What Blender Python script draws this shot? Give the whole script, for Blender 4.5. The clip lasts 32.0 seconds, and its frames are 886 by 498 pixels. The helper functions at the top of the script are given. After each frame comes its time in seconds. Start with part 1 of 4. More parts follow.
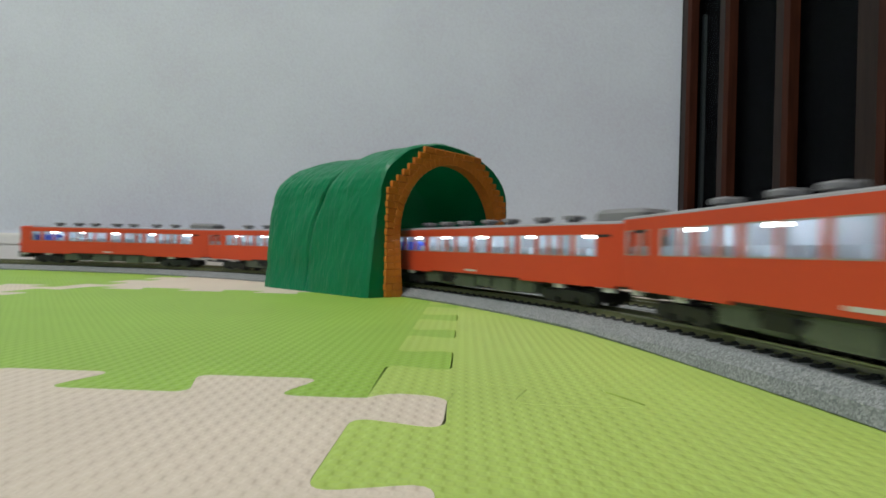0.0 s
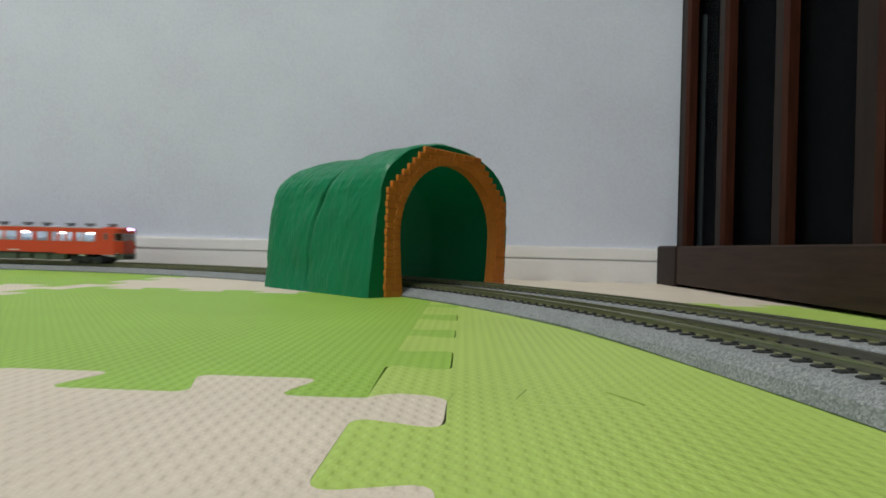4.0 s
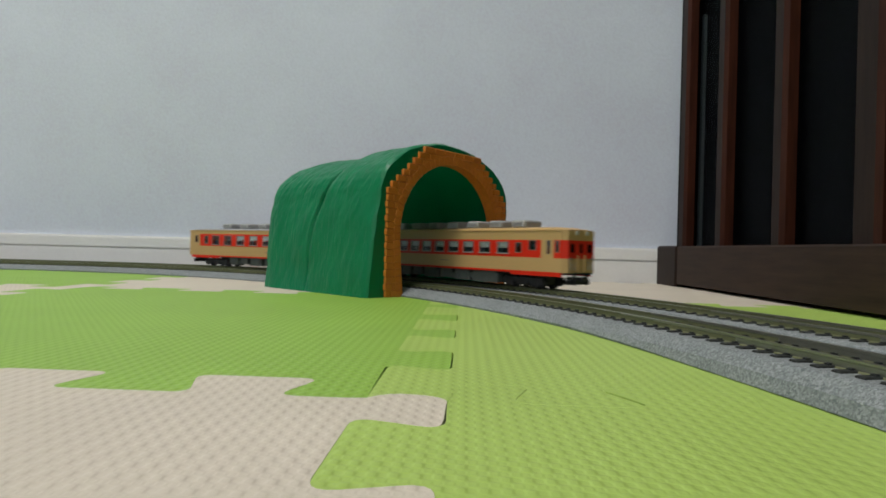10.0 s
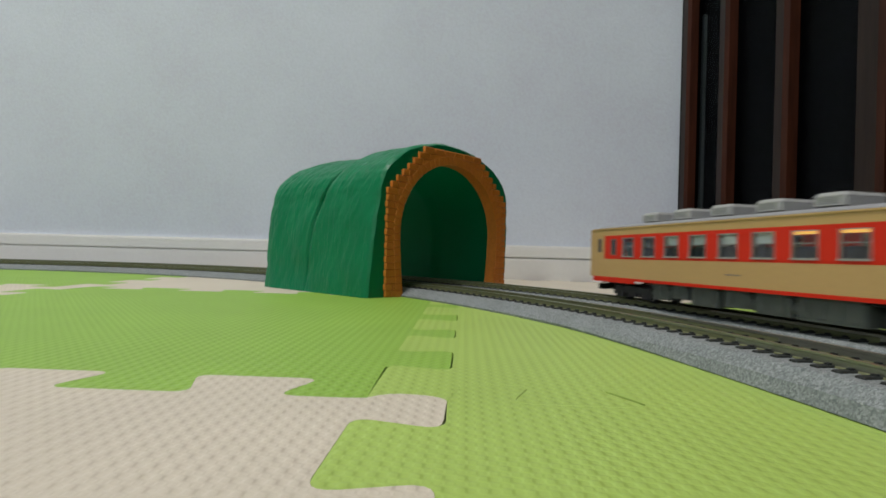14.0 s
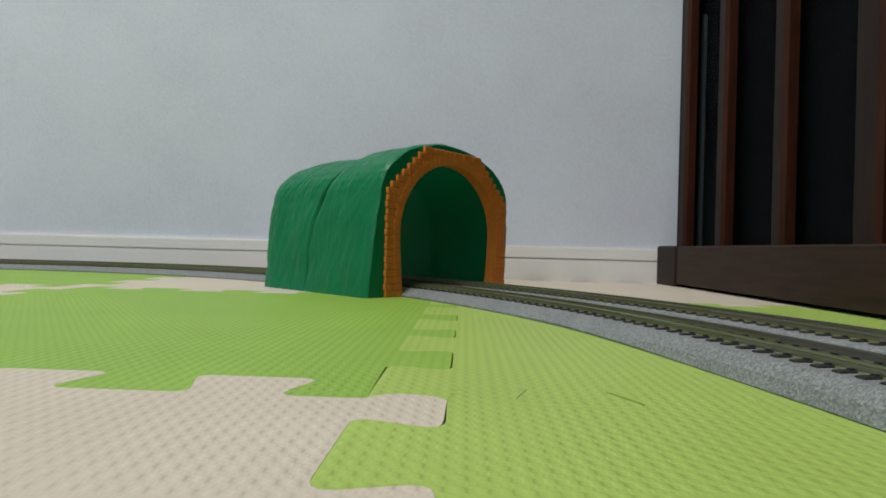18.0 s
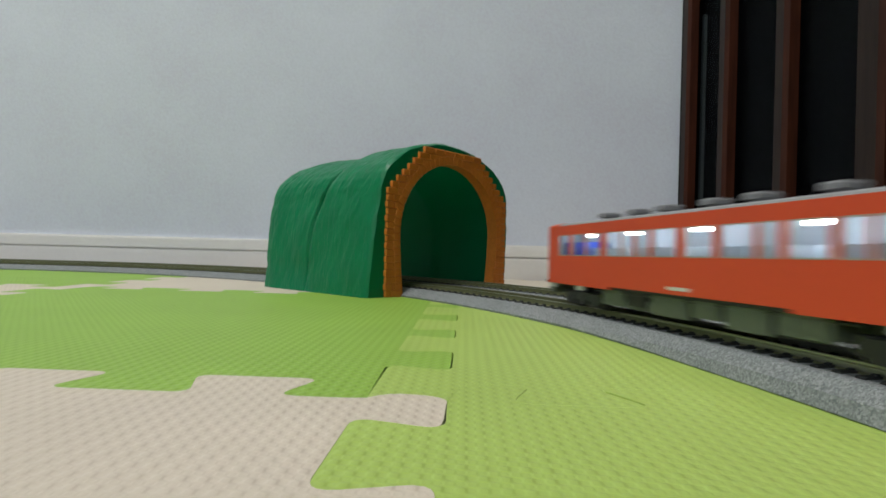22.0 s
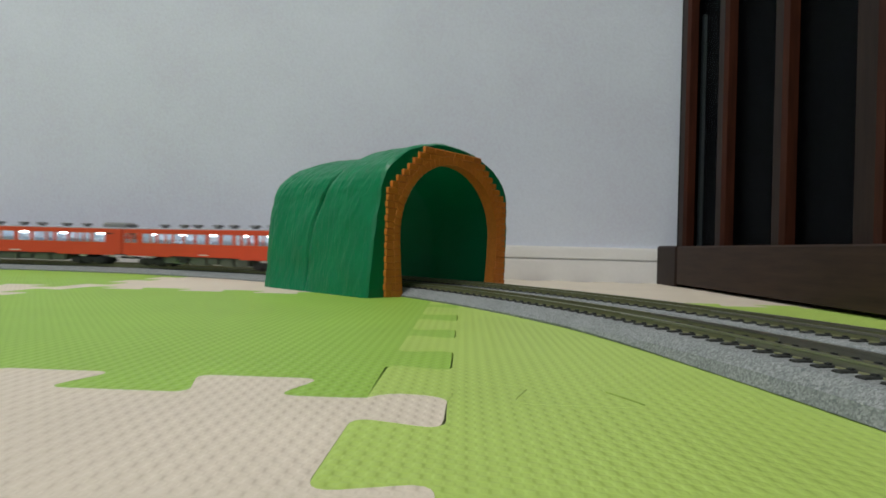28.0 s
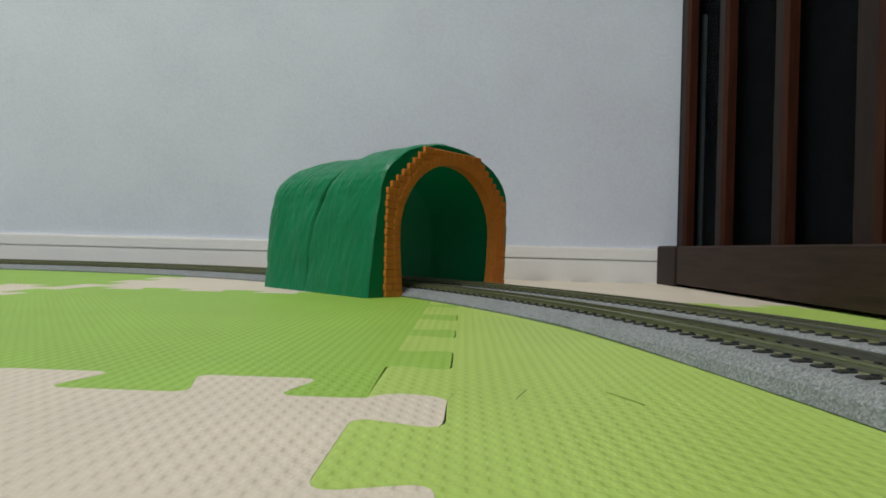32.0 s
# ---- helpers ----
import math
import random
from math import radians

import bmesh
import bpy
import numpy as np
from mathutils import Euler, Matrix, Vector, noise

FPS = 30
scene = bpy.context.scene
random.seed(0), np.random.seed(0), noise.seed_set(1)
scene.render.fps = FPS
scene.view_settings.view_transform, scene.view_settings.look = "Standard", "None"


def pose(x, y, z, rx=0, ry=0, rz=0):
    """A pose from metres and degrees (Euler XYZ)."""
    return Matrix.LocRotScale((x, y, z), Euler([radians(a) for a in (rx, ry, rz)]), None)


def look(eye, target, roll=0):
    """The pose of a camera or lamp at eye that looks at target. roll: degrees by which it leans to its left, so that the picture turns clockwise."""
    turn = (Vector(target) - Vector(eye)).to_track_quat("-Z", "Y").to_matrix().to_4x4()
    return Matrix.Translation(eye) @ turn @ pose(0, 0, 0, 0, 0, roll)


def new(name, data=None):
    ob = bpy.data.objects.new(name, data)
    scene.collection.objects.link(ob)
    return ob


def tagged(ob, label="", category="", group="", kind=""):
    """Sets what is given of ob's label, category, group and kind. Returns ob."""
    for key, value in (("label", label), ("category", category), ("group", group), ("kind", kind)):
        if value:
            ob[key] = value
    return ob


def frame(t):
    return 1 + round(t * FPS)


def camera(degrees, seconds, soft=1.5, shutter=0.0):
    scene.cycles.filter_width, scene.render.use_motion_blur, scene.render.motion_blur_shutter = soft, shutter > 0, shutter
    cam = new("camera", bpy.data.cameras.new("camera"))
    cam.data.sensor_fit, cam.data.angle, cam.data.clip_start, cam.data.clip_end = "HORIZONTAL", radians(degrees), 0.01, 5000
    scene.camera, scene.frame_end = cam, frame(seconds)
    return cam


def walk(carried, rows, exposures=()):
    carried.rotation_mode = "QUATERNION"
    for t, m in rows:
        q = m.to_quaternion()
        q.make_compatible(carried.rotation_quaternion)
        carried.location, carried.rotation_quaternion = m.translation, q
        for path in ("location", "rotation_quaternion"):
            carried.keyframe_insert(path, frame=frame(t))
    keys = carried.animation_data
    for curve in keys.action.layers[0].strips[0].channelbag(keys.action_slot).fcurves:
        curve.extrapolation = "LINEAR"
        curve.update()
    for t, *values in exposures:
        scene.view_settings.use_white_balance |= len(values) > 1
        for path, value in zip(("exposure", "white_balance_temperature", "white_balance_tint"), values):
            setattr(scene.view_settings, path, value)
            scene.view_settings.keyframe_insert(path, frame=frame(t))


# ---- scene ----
# ---- camera: low on the foam mats, standing still ----
cam = camera(74.98, 32.0, soft=1.7, shutter=0.8)
EYE = Vector((0.0, 0.0, 0.03765))
CAM_POSE = look(EYE, EYE + Vector((0.0, 1.0, 0.0)), roll=1.452)
walk(cam, [(0.0, CAM_POSE), (32.0, CAM_POSE)], exposures=[(0.0, 0.0), (32.0, 0.0)])

# ---- light: a big window behind and one ceiling lamp, both unseen and assumed ----
world = bpy.data.worlds.new("daylight")
scene.world = world
world.use_nodes = True
wn = world.node_tree.nodes
sky = wn.new("ShaderNodeTexSky")
sky.sky_type, sky.sun_disc, sky.sun_elevation, sky.sun_rotation = "NISHITA", False, radians(40), radians(120)
world.node_tree.links.new(sky.outputs["Color"], wn["Background"].inputs["Color"])
wn["Background"].inputs["Strength"].default_value = 0.12


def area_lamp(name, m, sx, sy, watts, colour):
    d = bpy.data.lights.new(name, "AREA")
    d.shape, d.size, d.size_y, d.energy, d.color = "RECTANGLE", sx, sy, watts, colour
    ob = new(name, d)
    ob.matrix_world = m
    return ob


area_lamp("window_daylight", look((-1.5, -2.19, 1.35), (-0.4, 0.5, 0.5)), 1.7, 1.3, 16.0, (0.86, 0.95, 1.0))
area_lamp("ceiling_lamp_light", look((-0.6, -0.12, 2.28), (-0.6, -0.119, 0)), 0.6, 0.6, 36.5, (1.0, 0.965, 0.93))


# ---- materials ----
def node_mat(name):
    m = bpy.data.materials.new(name)
    m.use_nodes = True
    nt = m.node_tree
    return m, nt, nt.nodes["Principled BSDF"]


def ramp(nt, fac, stops):
    r = nt.nodes.new("ShaderNodeValToRGB")
    while len(r.color_ramp.elements) < len(stops):
        r.color_ramp.elements.new(0.5)
    for e, (pos, col) in zip(r.color_ramp.elements, stops):
        e.position, e.color = pos, (*col, 1)
    nt.links.new(fac, r.inputs["Fac"])
    return r.outputs["Color"]


def coords(nt, kind="Object"):
    return nt.nodes.new("ShaderNodeTexCoord").outputs[kind]


def noise_tex(nt, vec, scale, detail=3.0, rough=0.55):
    n = nt.nodes.new("ShaderNodeTexNoise")
    n.inputs["Scale"].default_value, n.inputs["Detail"].default_value, n.inputs["Roughness"].default_value = scale, detail, rough
    nt.links.new(vec, n.inputs["Vector"])
    return n.outputs["Fac"]


def bump(nt, bsdf, height, dist, strength=1.0, base=None):
    b = nt.nodes.new("ShaderNodeBump")
    b.inputs["Distance"].default_value, b.inputs["Strength"].default_value = dist, strength
    nt.links.new(height, b.inputs["Height"])
    if base is not None:
        nt.links.new(base, b.inputs["Normal"])
    nt.links.new(b.outputs["Normal"], bsdf.inputs["Normal"])
    return b.outputs["Normal"]


def math_node(nt, op, a, b=None):
    n = nt.nodes.new("ShaderNodeMath")
    n.operation = op
    for i, v in enumerate((a, b)):
        if v is None:
            continue
        if isinstance(v, (int, float)):
            n.inputs[i].default_value = v
        else:
            nt.links.new(v, n.inputs[i])
    return n.outputs[0]


def tone(c, k):
    return tuple(min(1.0, v * k) for v in c)


def surface(name, col, rough=0.5, grain=300.0, spread=0.12, bump_d=0.0, metal=0.0, coarse=25.0, spec=0.5):
    """A plain surface with grain at two scales."""
    m, nt, b = node_mat(name)
    v = coords(nt)
    fine, wide = noise_tex(nt, v, grain), noise_tex(nt, v, coarse, 2.0)
    mix = math_node(nt, "ADD", math_node(nt, "MULTIPLY", fine, 0.5), math_node(nt, "MULTIPLY", wide, 0.5))
    nt.links.new(ramp(nt, mix, [(0.3, tone(col, 1 - spread)), (0.7, tone(col, 1 + spread))]), b.inputs["Base Color"])
    b.inputs["Metallic"].default_value = metal
    b.inputs["Specular IOR Level"].default_value = spec
    rr = nt.nodes.new("ShaderNodeMapRange")
    rr.inputs["To Min"].default_value, rr.inputs["To Max"].default_value = rough * 0.85, min(1.0, rough * 1.15)
    nt.links.new(wide, rr.inputs["Value"])
    nt.links.new(rr.outputs["Result"], b.inputs["Roughness"])
    if bump_d:
        bump(nt, b, fine, bump_d)
    return m


def glow(name, col, strength):
    m, nt, b = node_mat(name)
    b.inputs["Base Color"].default_value = (*col, 1)
    b.inputs["Emission Color"].default_value = (*col, 1)
    b.inputs["Emission Strength"].default_value = strength
    return m


def pane(name, tint, gloss=0.12, rough=0.05):
    """Thin clear plastic or glass."""
    m, nt, b = node_mat(name)
    t, g, mix = (nt.nodes.new("ShaderNodeBsdf" + k) for k in ("Transparent", "Glossy", "Diffuse"))
    nt.nodes.remove(mix)
    mix = nt.nodes.new("ShaderNodeMixShader")
    t.inputs["Color"].default_value = (*tint, 1)
    g.inputs["Roughness"].default_value = rough
    mix.inputs["Fac"].default_value = gloss
    nt.links.new(t.outputs[0], mix.inputs[1])
    nt.links.new(g.outputs[0], mix.inputs[2])
    nt.links.new(mix.outputs[0], nt.nodes["Material Output"].inputs["Surface"])
    return m


def foam(name, col, px=0.0037, py=0.0048):
    """Soft foam with a moulded basket weave, about 3.5 mm to the cell."""
    m, nt, b = node_mat(name)
    v = coords(nt)
    sep = nt.nodes.new("ShaderNodeSeparateXYZ")
    nt.links.new(v, sep.inputs[0])
    def wave(k, period):
        return math_node(nt, "SINE", math_node(nt, "MULTIPLY", sep.outputs[k], 2 * math.pi / period))
    cells = math_node(nt, "MULTIPLY", wave(0, px), wave(1, py))
    flat = nt.nodes.new("ShaderNodeMapRange")
    flat.interpolation_type = "SMOOTHSTEP"
    flat.inputs["From Min"].default_value, flat.inputs["From Max"].default_value = -0.55, 0.55
    nt.links.new(cells, flat.inputs["Value"])
    h = math_node(nt, "ADD", math_node(nt, "MULTIPLY", wave(0, px), 0.55), math_node(nt, "MULTIPLY", flat.outputs["Result"], 0.85))
    fine, wide = noise_tex(nt, v, 900), noise_tex(nt, v, 14, 3.0)
    mix = math_node(nt, "ADD", math_node(nt, "MULTIPLY", wide, 0.7), math_node(nt, "MULTIPLY", fine, 0.3))
    nt.links.new(ramp(nt, mix, [(0.3, tone(col, 0.92)), (0.7, tone(col, 1.06))]), b.inputs["Base Color"])
    b.inputs["Roughness"].default_value = 0.55
    b.inputs["Specular IOR Level"].default_value = 0.4
    n1 = bump(nt, b, h, 0.00026, 0.6)
    bump(nt, b, fine, 0.0001, 0.5, n1)
    return m


def gravel(name):
    """Moulded grey ballast, speckled light and dark, about 1 mm to the grain."""
    m, nt, b = node_mat(name)
    v = coords(nt)
    vo = nt.nodes.new("ShaderNodeTexVoronoi")
    vo.inputs["Scale"].default_value = 1900
    nt.links.new(v, vo.inputs["Vector"])
    grain = nt.nodes.new("ShaderNodeSeparateXYZ")
    nt.links.new(vo.outputs["Color"], grain.inputs[0])
    soft = noise_tex(nt, v, 1000, 2, 0.5)
    fac = math_node(nt, "ADD", math_node(nt, "MULTIPLY", grain.outputs[0], 0.5), math_node(nt, "MULTIPLY", soft, 0.5))
    fac = math_node(nt, "ADD", math_node(nt, "MULTIPLY", fac, 0.85), math_node(nt, "MULTIPLY", noise_tex(nt, v, 45, 2), 0.15))
    nt.links.new(ramp(nt, fac, [(0.2, (0.115, 0.132, 0.130)), (0.5, (0.205, 0.226, 0.224)), (0.8, (0.34, 0.36, 0.355))]), b.inputs["Base Color"])
    b.inputs["Roughness"].default_value = 0.85
    b.inputs["Specular IOR Level"].default_value = 0.25
    bump(nt, b, soft, 0.0003, 0.4)
    return m


def wallpaper(name, col):
    m, nt, b = node_mat(name)
    v = coords(nt)
    fine, wide = noise_tex(nt, v, 260, 4.0), noise_tex(nt, v, 7, 5.0, 0.65)
    mix = math_node(nt, "ADD", math_node(nt, "MULTIPLY", fine, 0.45), math_node(nt, "MULTIPLY", wide, 0.55))
    violet = (col[0] * 1.0, col[1] * 0.965, col[2] * 0.99)
    nt.links.new(ramp(nt, mix, [(0.34, tone(violet, 0.94)), (0.5, col), (0.66, tone(col, 1.06))]), b.inputs["Base Color"])
    b.inputs["Roughness"].default_value = 0.8
    bump(nt, b, fine, 0.0005, 0.5)
    return m


def wood(name, col, axis_scale=(30, 30, 3), rough=0.35):
    m, nt, b = node_mat(name)
    v = coords(nt)
    mp = nt.nodes.new("ShaderNodeMapping")
    mp.inputs["Scale"].default_value = axis_scale
    nt.links.new(v, mp.inputs["Vector"])
    g = noise_tex(nt, mp.outputs[0], 6, 5.0, 0.65)
    nt.links.new(ramp(nt, g, [(0.3, tone(col, 0.6)), (0.7, tone(col, 1.35))]), b.inputs["Base Color"])
    b.inputs["Roughness"].default_value = rough
    b.inputs["Specular IOR Level"].default_value = 0.18
    bump(nt, b, g, 0.0003, 0.4)
    return m


M_WALL = wallpaper("wallpaper", (0.604, 0.645, 0.718))
M_BASE = surface("white_vinyl", (0.78, 0.77, 0.74), 0.45, 200, 0.03)
M_FLOOR = wood("floor_board", (0.33, 0.2, 0.11), (3, 30, 30))
M_CEIL = surface("ceiling_paper", (0.8, 0.8, 0.78), 0.9, 200, 0.03)
M_GREEN = foam("lime_foam", (0.268, 0.46, 0.060))
# Same lime foam, tinted paler to stand in for the weave's sheen.
M_LIME_SHEEN = foam("sheen_lime_foam", (0.372, 0.525, 0.108))
M_BEIGE = foam("beige_foam", (0.625, 0.56, 0.45))
M_GRAVEL = gravel("ballast_gravel")
M_TIE = surface("sleeper_plastic", (0.030, 0.033, 0.030), 0.7, 500, 0.2, spec=0.15)
M_RAIL = surface("weathered_rail", (0.155, 0.165, 0.078), 0.6, 500, 0.15, metal=0.3)
M_RAILTOP = surface("rail_head", (0.3, 0.3, 0.24), 0.35, 500, 0.1, metal=0.8)


def crinkled(name, col):
    """Glossy moulded plastic with long fine crinkles."""
    m, nt, b = node_mat(name)
    v = coords(nt)
    mp = nt.nodes.new("ShaderNodeMapping")
    mp.inputs["Scale"].default_value = (50, 150, 60)
    mp.inputs["Rotation"].default_value = (0.5, 0.0, 0.0)
    nt.links.new(v, mp.inputs["Vector"])
    fold, wide, fine = noise_tex(nt, mp.outputs[0], 1.0, 3.0, 0.6), noise_tex(nt, v, 35, 3.0), noise_tex(nt, v, 500, 2.0)
    near = math_node(nt, "ABSOLUTE", math_node(nt, "SUBTRACT", fold, 0.5))
    ridge = math_node(nt, "MINIMUM", near, math_node(nt, "MULTIPLY", wide, 0.16))
    nt.links.new(ramp(nt, wide, [(0.3, tone(col, 0.9)), (0.7, tone(col, 1.1))]), b.inputs["Base Color"])
    b.inputs["Roughness"].default_value = 0.33
    b.inputs["Specular IOR Level"].default_value = 0.3
    n1 = bump(nt, b, math_node(nt, "MULTIPLY", ridge, -1.0), 0.006, 0.36)
    bump(nt, b, fine, 0.00005, 0.3, n1)
    return m


def glowing_through(m, col, share):
    """Thin plastic that lets some light through."""
    nt = m.node_tree
    out = nt.nodes["Material Output"]
    t, mix = nt.nodes.new("ShaderNodeBsdfTranslucent"), nt.nodes.new("ShaderNodeMixShader")
    t.inputs["Color"].default_value = (*col, 1)
    mix.inputs["Fac"].default_value = share
    nt.links.new(nt.nodes["Principled BSDF"].outputs[0], mix.inputs[1])
    nt.links.new(t.outputs[0], mix.inputs[2])
    nt.links.new(mix.outputs[0], out.inputs["Surface"])
    return m


M_TUNNEL = glowing_through(crinkled("green_plastic", (0.0004, 0.182, 0.071)), (0.05, 0.8, 0.45), 0.09)
# Lining: the shell's green made darker, shade inside put into its colour.
M_TUNNEL_IN = glowing_through(surface("shaded_green_plastic", (0.0014, 0.118, 0.053), 0.45, 160, 0.12, spec=0.15), (0.05, 0.8, 0.45), 0.4)
M_BRICK = surface("orange_plastic", (0.64, 0.205, 0.027), 0.5, 300, 0.16, 0.0001, spec=0.3)
M_WOOD = wood("dark_cabinet_wood", (0.0195, 0.0105, 0.0068), rough=0.5)
# Bar wood turned redder and lighter: the highlight on the side faces, as colour.
M_WOOD_LIT = wood("lit_side_wood", (0.042, 0.0125, 0.0065), rough=0.4)
M_WOODLONG = wood("dark_plinth_wood", (0.031, 0.0168, 0.0105), (30, 3, 30), rough=0.5)
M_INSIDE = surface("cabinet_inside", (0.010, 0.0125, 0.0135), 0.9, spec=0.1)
M_GLASS = pane("cabinet_glass", (0.5, 0.53, 0.55), 0.013, 0.3)
M_CLEAR = pane("window_glass", (0.97, 0.98, 0.98), 0.06, 0.01)
M_ORANGE = surface("vermilion_paint", (0.60, 0.068, 0.024), 0.45, 500, 0.06, spec=0.3)
M_CREAM = surface("cream_paint", (0.535, 0.345, 0.140), 0.45, 500, 0.06, spec=0.25)
M_RED = surface("red_paint", (0.66, 0.024, 0.007), 0.45, 500, 0.06, spec=0.25)
M_ROOF = surface("roof_grey", (0.3, 0.3, 0.31), 0.55, 500, 0.1)
M_UNIT = surface("roof_unit_grey", (0.34, 0.34, 0.33), 0.6, 500, 0.1)
M_VENT = surface("vent_dark_grey", (0.2, 0.205, 0.21), 0.6, 500, 0.1)
M_UNDER_O = surface("underframe_green_grey", (0.105, 0.125, 0.088), 0.6, 500, 0.15)
M_UNDER_C = surface("underframe_grey", (0.082, 0.094, 0.080), 0.6, 500, 0.15)
M_BLACK = surface("black_plastic", (0.014, 0.014, 0.014), 0.5, 500, 0.15)
M_PALEGREY = surface("pale_grey_plastic", (0.55, 0.55, 0.5), 0.5, 500, 0.08)
M_SEAT_BLUE = surface("blue_seat", (0.04, 0.07, 0.4), 0.7, 500, 0.1)
M_SEAT_DARK = surface("dark_seat", (0.05, 0.06, 0.08), 0.7, 500, 0.1)
M_BRIGHT_STRIP = surface("bright_strip_white", (0.75, 0.76, 0.76), 0.7, 500, 0.05)
M_LINING = surface("pale_lining", (0.42, 0.48, 0.55), 0.7, 500, 0.05)
M_FRAME = surface("window_rubber_grey", (0.36, 0.35, 0.32), 0.45, 500, 0.08, metal=0.2)
M_PANE = pane("car_pane", (0.97, 0.985, 0.99), 0.05, 0.08)
M_PANE_DARK = pane("car_pane_dark", (0.35, 0.37, 0.38), 0.12, 0.08)
M_PANE_CAB = pane("cab_pane", (0.62, 0.66, 0.68), 0.22, 0.1)
M_LED = glow("led_white", (0.78, 0.93, 1.0), 2.8)
M_LEDSPOT = glow("led_spot", (0.9, 0.98, 1.0), 22.0)
M_HEAD = glow("headlight_violet", (0.70, 0.46, 1.0), 6.0)
M_WARM = glow("warm_bulb", (1.0, 0.5, 0.1), 1.0)
M_LENS = surface("clear_lens", (0.55, 0.56, 0.5), 0.15, 500, 0.05)
M_STEEL = surface("wheel_steel", (0.05, 0.05, 0.05), 0.5, 500, 0.1, metal=0.5)


# ---- mesh helpers ----
def box(bm, x0, x1, y0, y1, z0, z1, mi=0):
    vs = [bm.verts.new(c) for c in ((x0, y0, z0), (x1, y0, z0), (x1, y1, z0), (x0, y1, z0), (x0, y0, z1), (x1, y0, z1), (x1, y1, z1), (x0, y1, z1))]
    for f in ((3, 2, 1, 0), (4, 5, 6, 7), (0, 1, 5, 4), (1, 2, 6, 5), (2, 3, 7, 6), (3, 0, 4, 7)):
        bm.faces.new([vs[i] for i in f]).material_index = mi


def bevel_box(bm, x0, x1, y0, y1, z0, z1, r, mi=0):
    """A box with chamfered upright edges and top."""
    def ring(z, d):
        a, b, c, e = x0 + d, x1 - d, y0 + d, y1 - d
        return [bm.verts.new(p) for p in ((a + r, c, z), (b - r, c, z), (b, c + r, z), (b, e - r, z), (b - r, e, z), (a + r, e, z), (a, e - r, z), (a, c + r, z))]
    rings = [ring(z0, 0), ring(z1 - r, 0), ring(z1, r * 0.8)]
    for lo, hi in zip(rings, rings[1:]):
        for i in range(8):
            bm.faces.new((lo[i], lo[(i + 1) % 8], hi[(i + 1) % 8], hi[i])).material_index = mi
    bm.faces.new(rings[-1]).material_index = mi
    bm.faces.new(rings[0][::-1]).material_index = mi


def prism(bm, outline, y0, y1, mi=0):
    """Outline in (x, z), drawn along y."""
    a = [bm.verts.new((x, y0, z)) for x, z in outline]
    b = [bm.verts.new((x, y1, z)) for x, z in outline]
    n = len(outline)
    for i in range(n):
        bm.faces.new((a[i], a[(i + 1) % n], b[(i + 1) % n], b[i])).material_index = mi
    bm.faces.new(a[::-1]).material_index = mi
    bm.faces.new(b).material_index = mi


def barrel(bm, c, axis, r, half, n=16, mi=0):
    """A closed cylinder round an axis (0 x, 1 y, 2 z)."""
    rings = []
    for s in (-half, half):
        ring = []
        for i in range(n):
            a = 2 * math.pi * i / n
            p = [math.cos(a) * r, math.sin(a) * r]
            p.insert(axis, s)
            ring.append(bm.verts.new([c[j] + p[j] for j in range(3)]))
        rings.append(ring)
    for i in range(n):
        bm.faces.new((rings[0][i], rings[0][(i + 1) % n], rings[1][(i + 1) % n], rings[1][i])).material_index = mi
    bm.faces.new(rings[0][::-1]).material_index = mi
    bm.faces.new(rings[1]).material_index = mi


def mesh_of(name, bm, mats, smooth=False):
    bmesh.ops.recalc_face_normals(bm, faces=bm.faces)
    me = bpy.data.meshes.new(name)
    bm.to_mesh(me)
    bm.free()
    for m in (mats if isinstance(mats, (list, tuple)) else [mats]):
        me.materials.append(m)
    if smooth:
        me.polygons.foreach_set("use_smooth", [True] * len(me.polygons))
    return me


def part(name, bm, mats, parent=None, label="", smooth=False):
    ob = new(name, mesh_of(name, bm, mats, smooth))
    if parent is not None:
        ob.parent = parent
    if label:
        ob["label"] = label
    return ob


def piece(name, me, parent, m):
    ob = new(name, me)
    ob.parent = parent
    ob.matrix_basis = m
    return ob


def setting(name, bm, mats, label, smooth=False):
    return tagged(part(name, bm, mats, smooth=smooth), label, name.split("_")[0], kind="structure")


# ---- the room ----
WX0, WX1, WY0 = -2.95, 0.78, -2.3
WALL_L, WALL_R = (-0.55, 0.822), (0.275, 0.752)   # line of the wall behind the tracks
CEIL = 2.4
FLOOR_Z = -0.010


def wall_y(x):
    k = (x - WALL_L[0]) / (WALL_R[0] - WALL_L[0])
    return WALL_L[1] + k * (WALL_R[1] - WALL_L[1])


bm = bmesh.new()
box(bm, WX0, WX1, WY0, 1.15, FLOOR_Z - 0.05, FLOOR_Z)
setting("floor", bm, M_FLOOR, "brown wooden floor under the foam mats")
bm = bmesh.new()
box(bm, WX0, WX1, WY0, 1.15, CEIL, CEIL + 0.05)
setting("ceiling", bm, M_CEIL, "plain white ceiling")


def slanted(bm, x0, x1, d0, d1, z0, z1, mi=0):
    """A bar along the back wall, d0 to d1 in front of it."""
    vs = [bm.verts.new(c) for z in (z0, z1) for c in ((x0, wall_y(x0) - d1, z), (x1, wall_y(x1) - d1, z), (x1, wall_y(x1) - d0, z), (x0, wall_y(x0) - d0, z))]
    for f in ((3, 2, 1, 0), (4, 5, 6, 7), (0, 1, 5, 4), (1, 2, 6, 5), (2, 3, 7, 6), (3, 0, 4, 7)):
        bm.faces.new([vs[i] for i in f]).material_index = mi


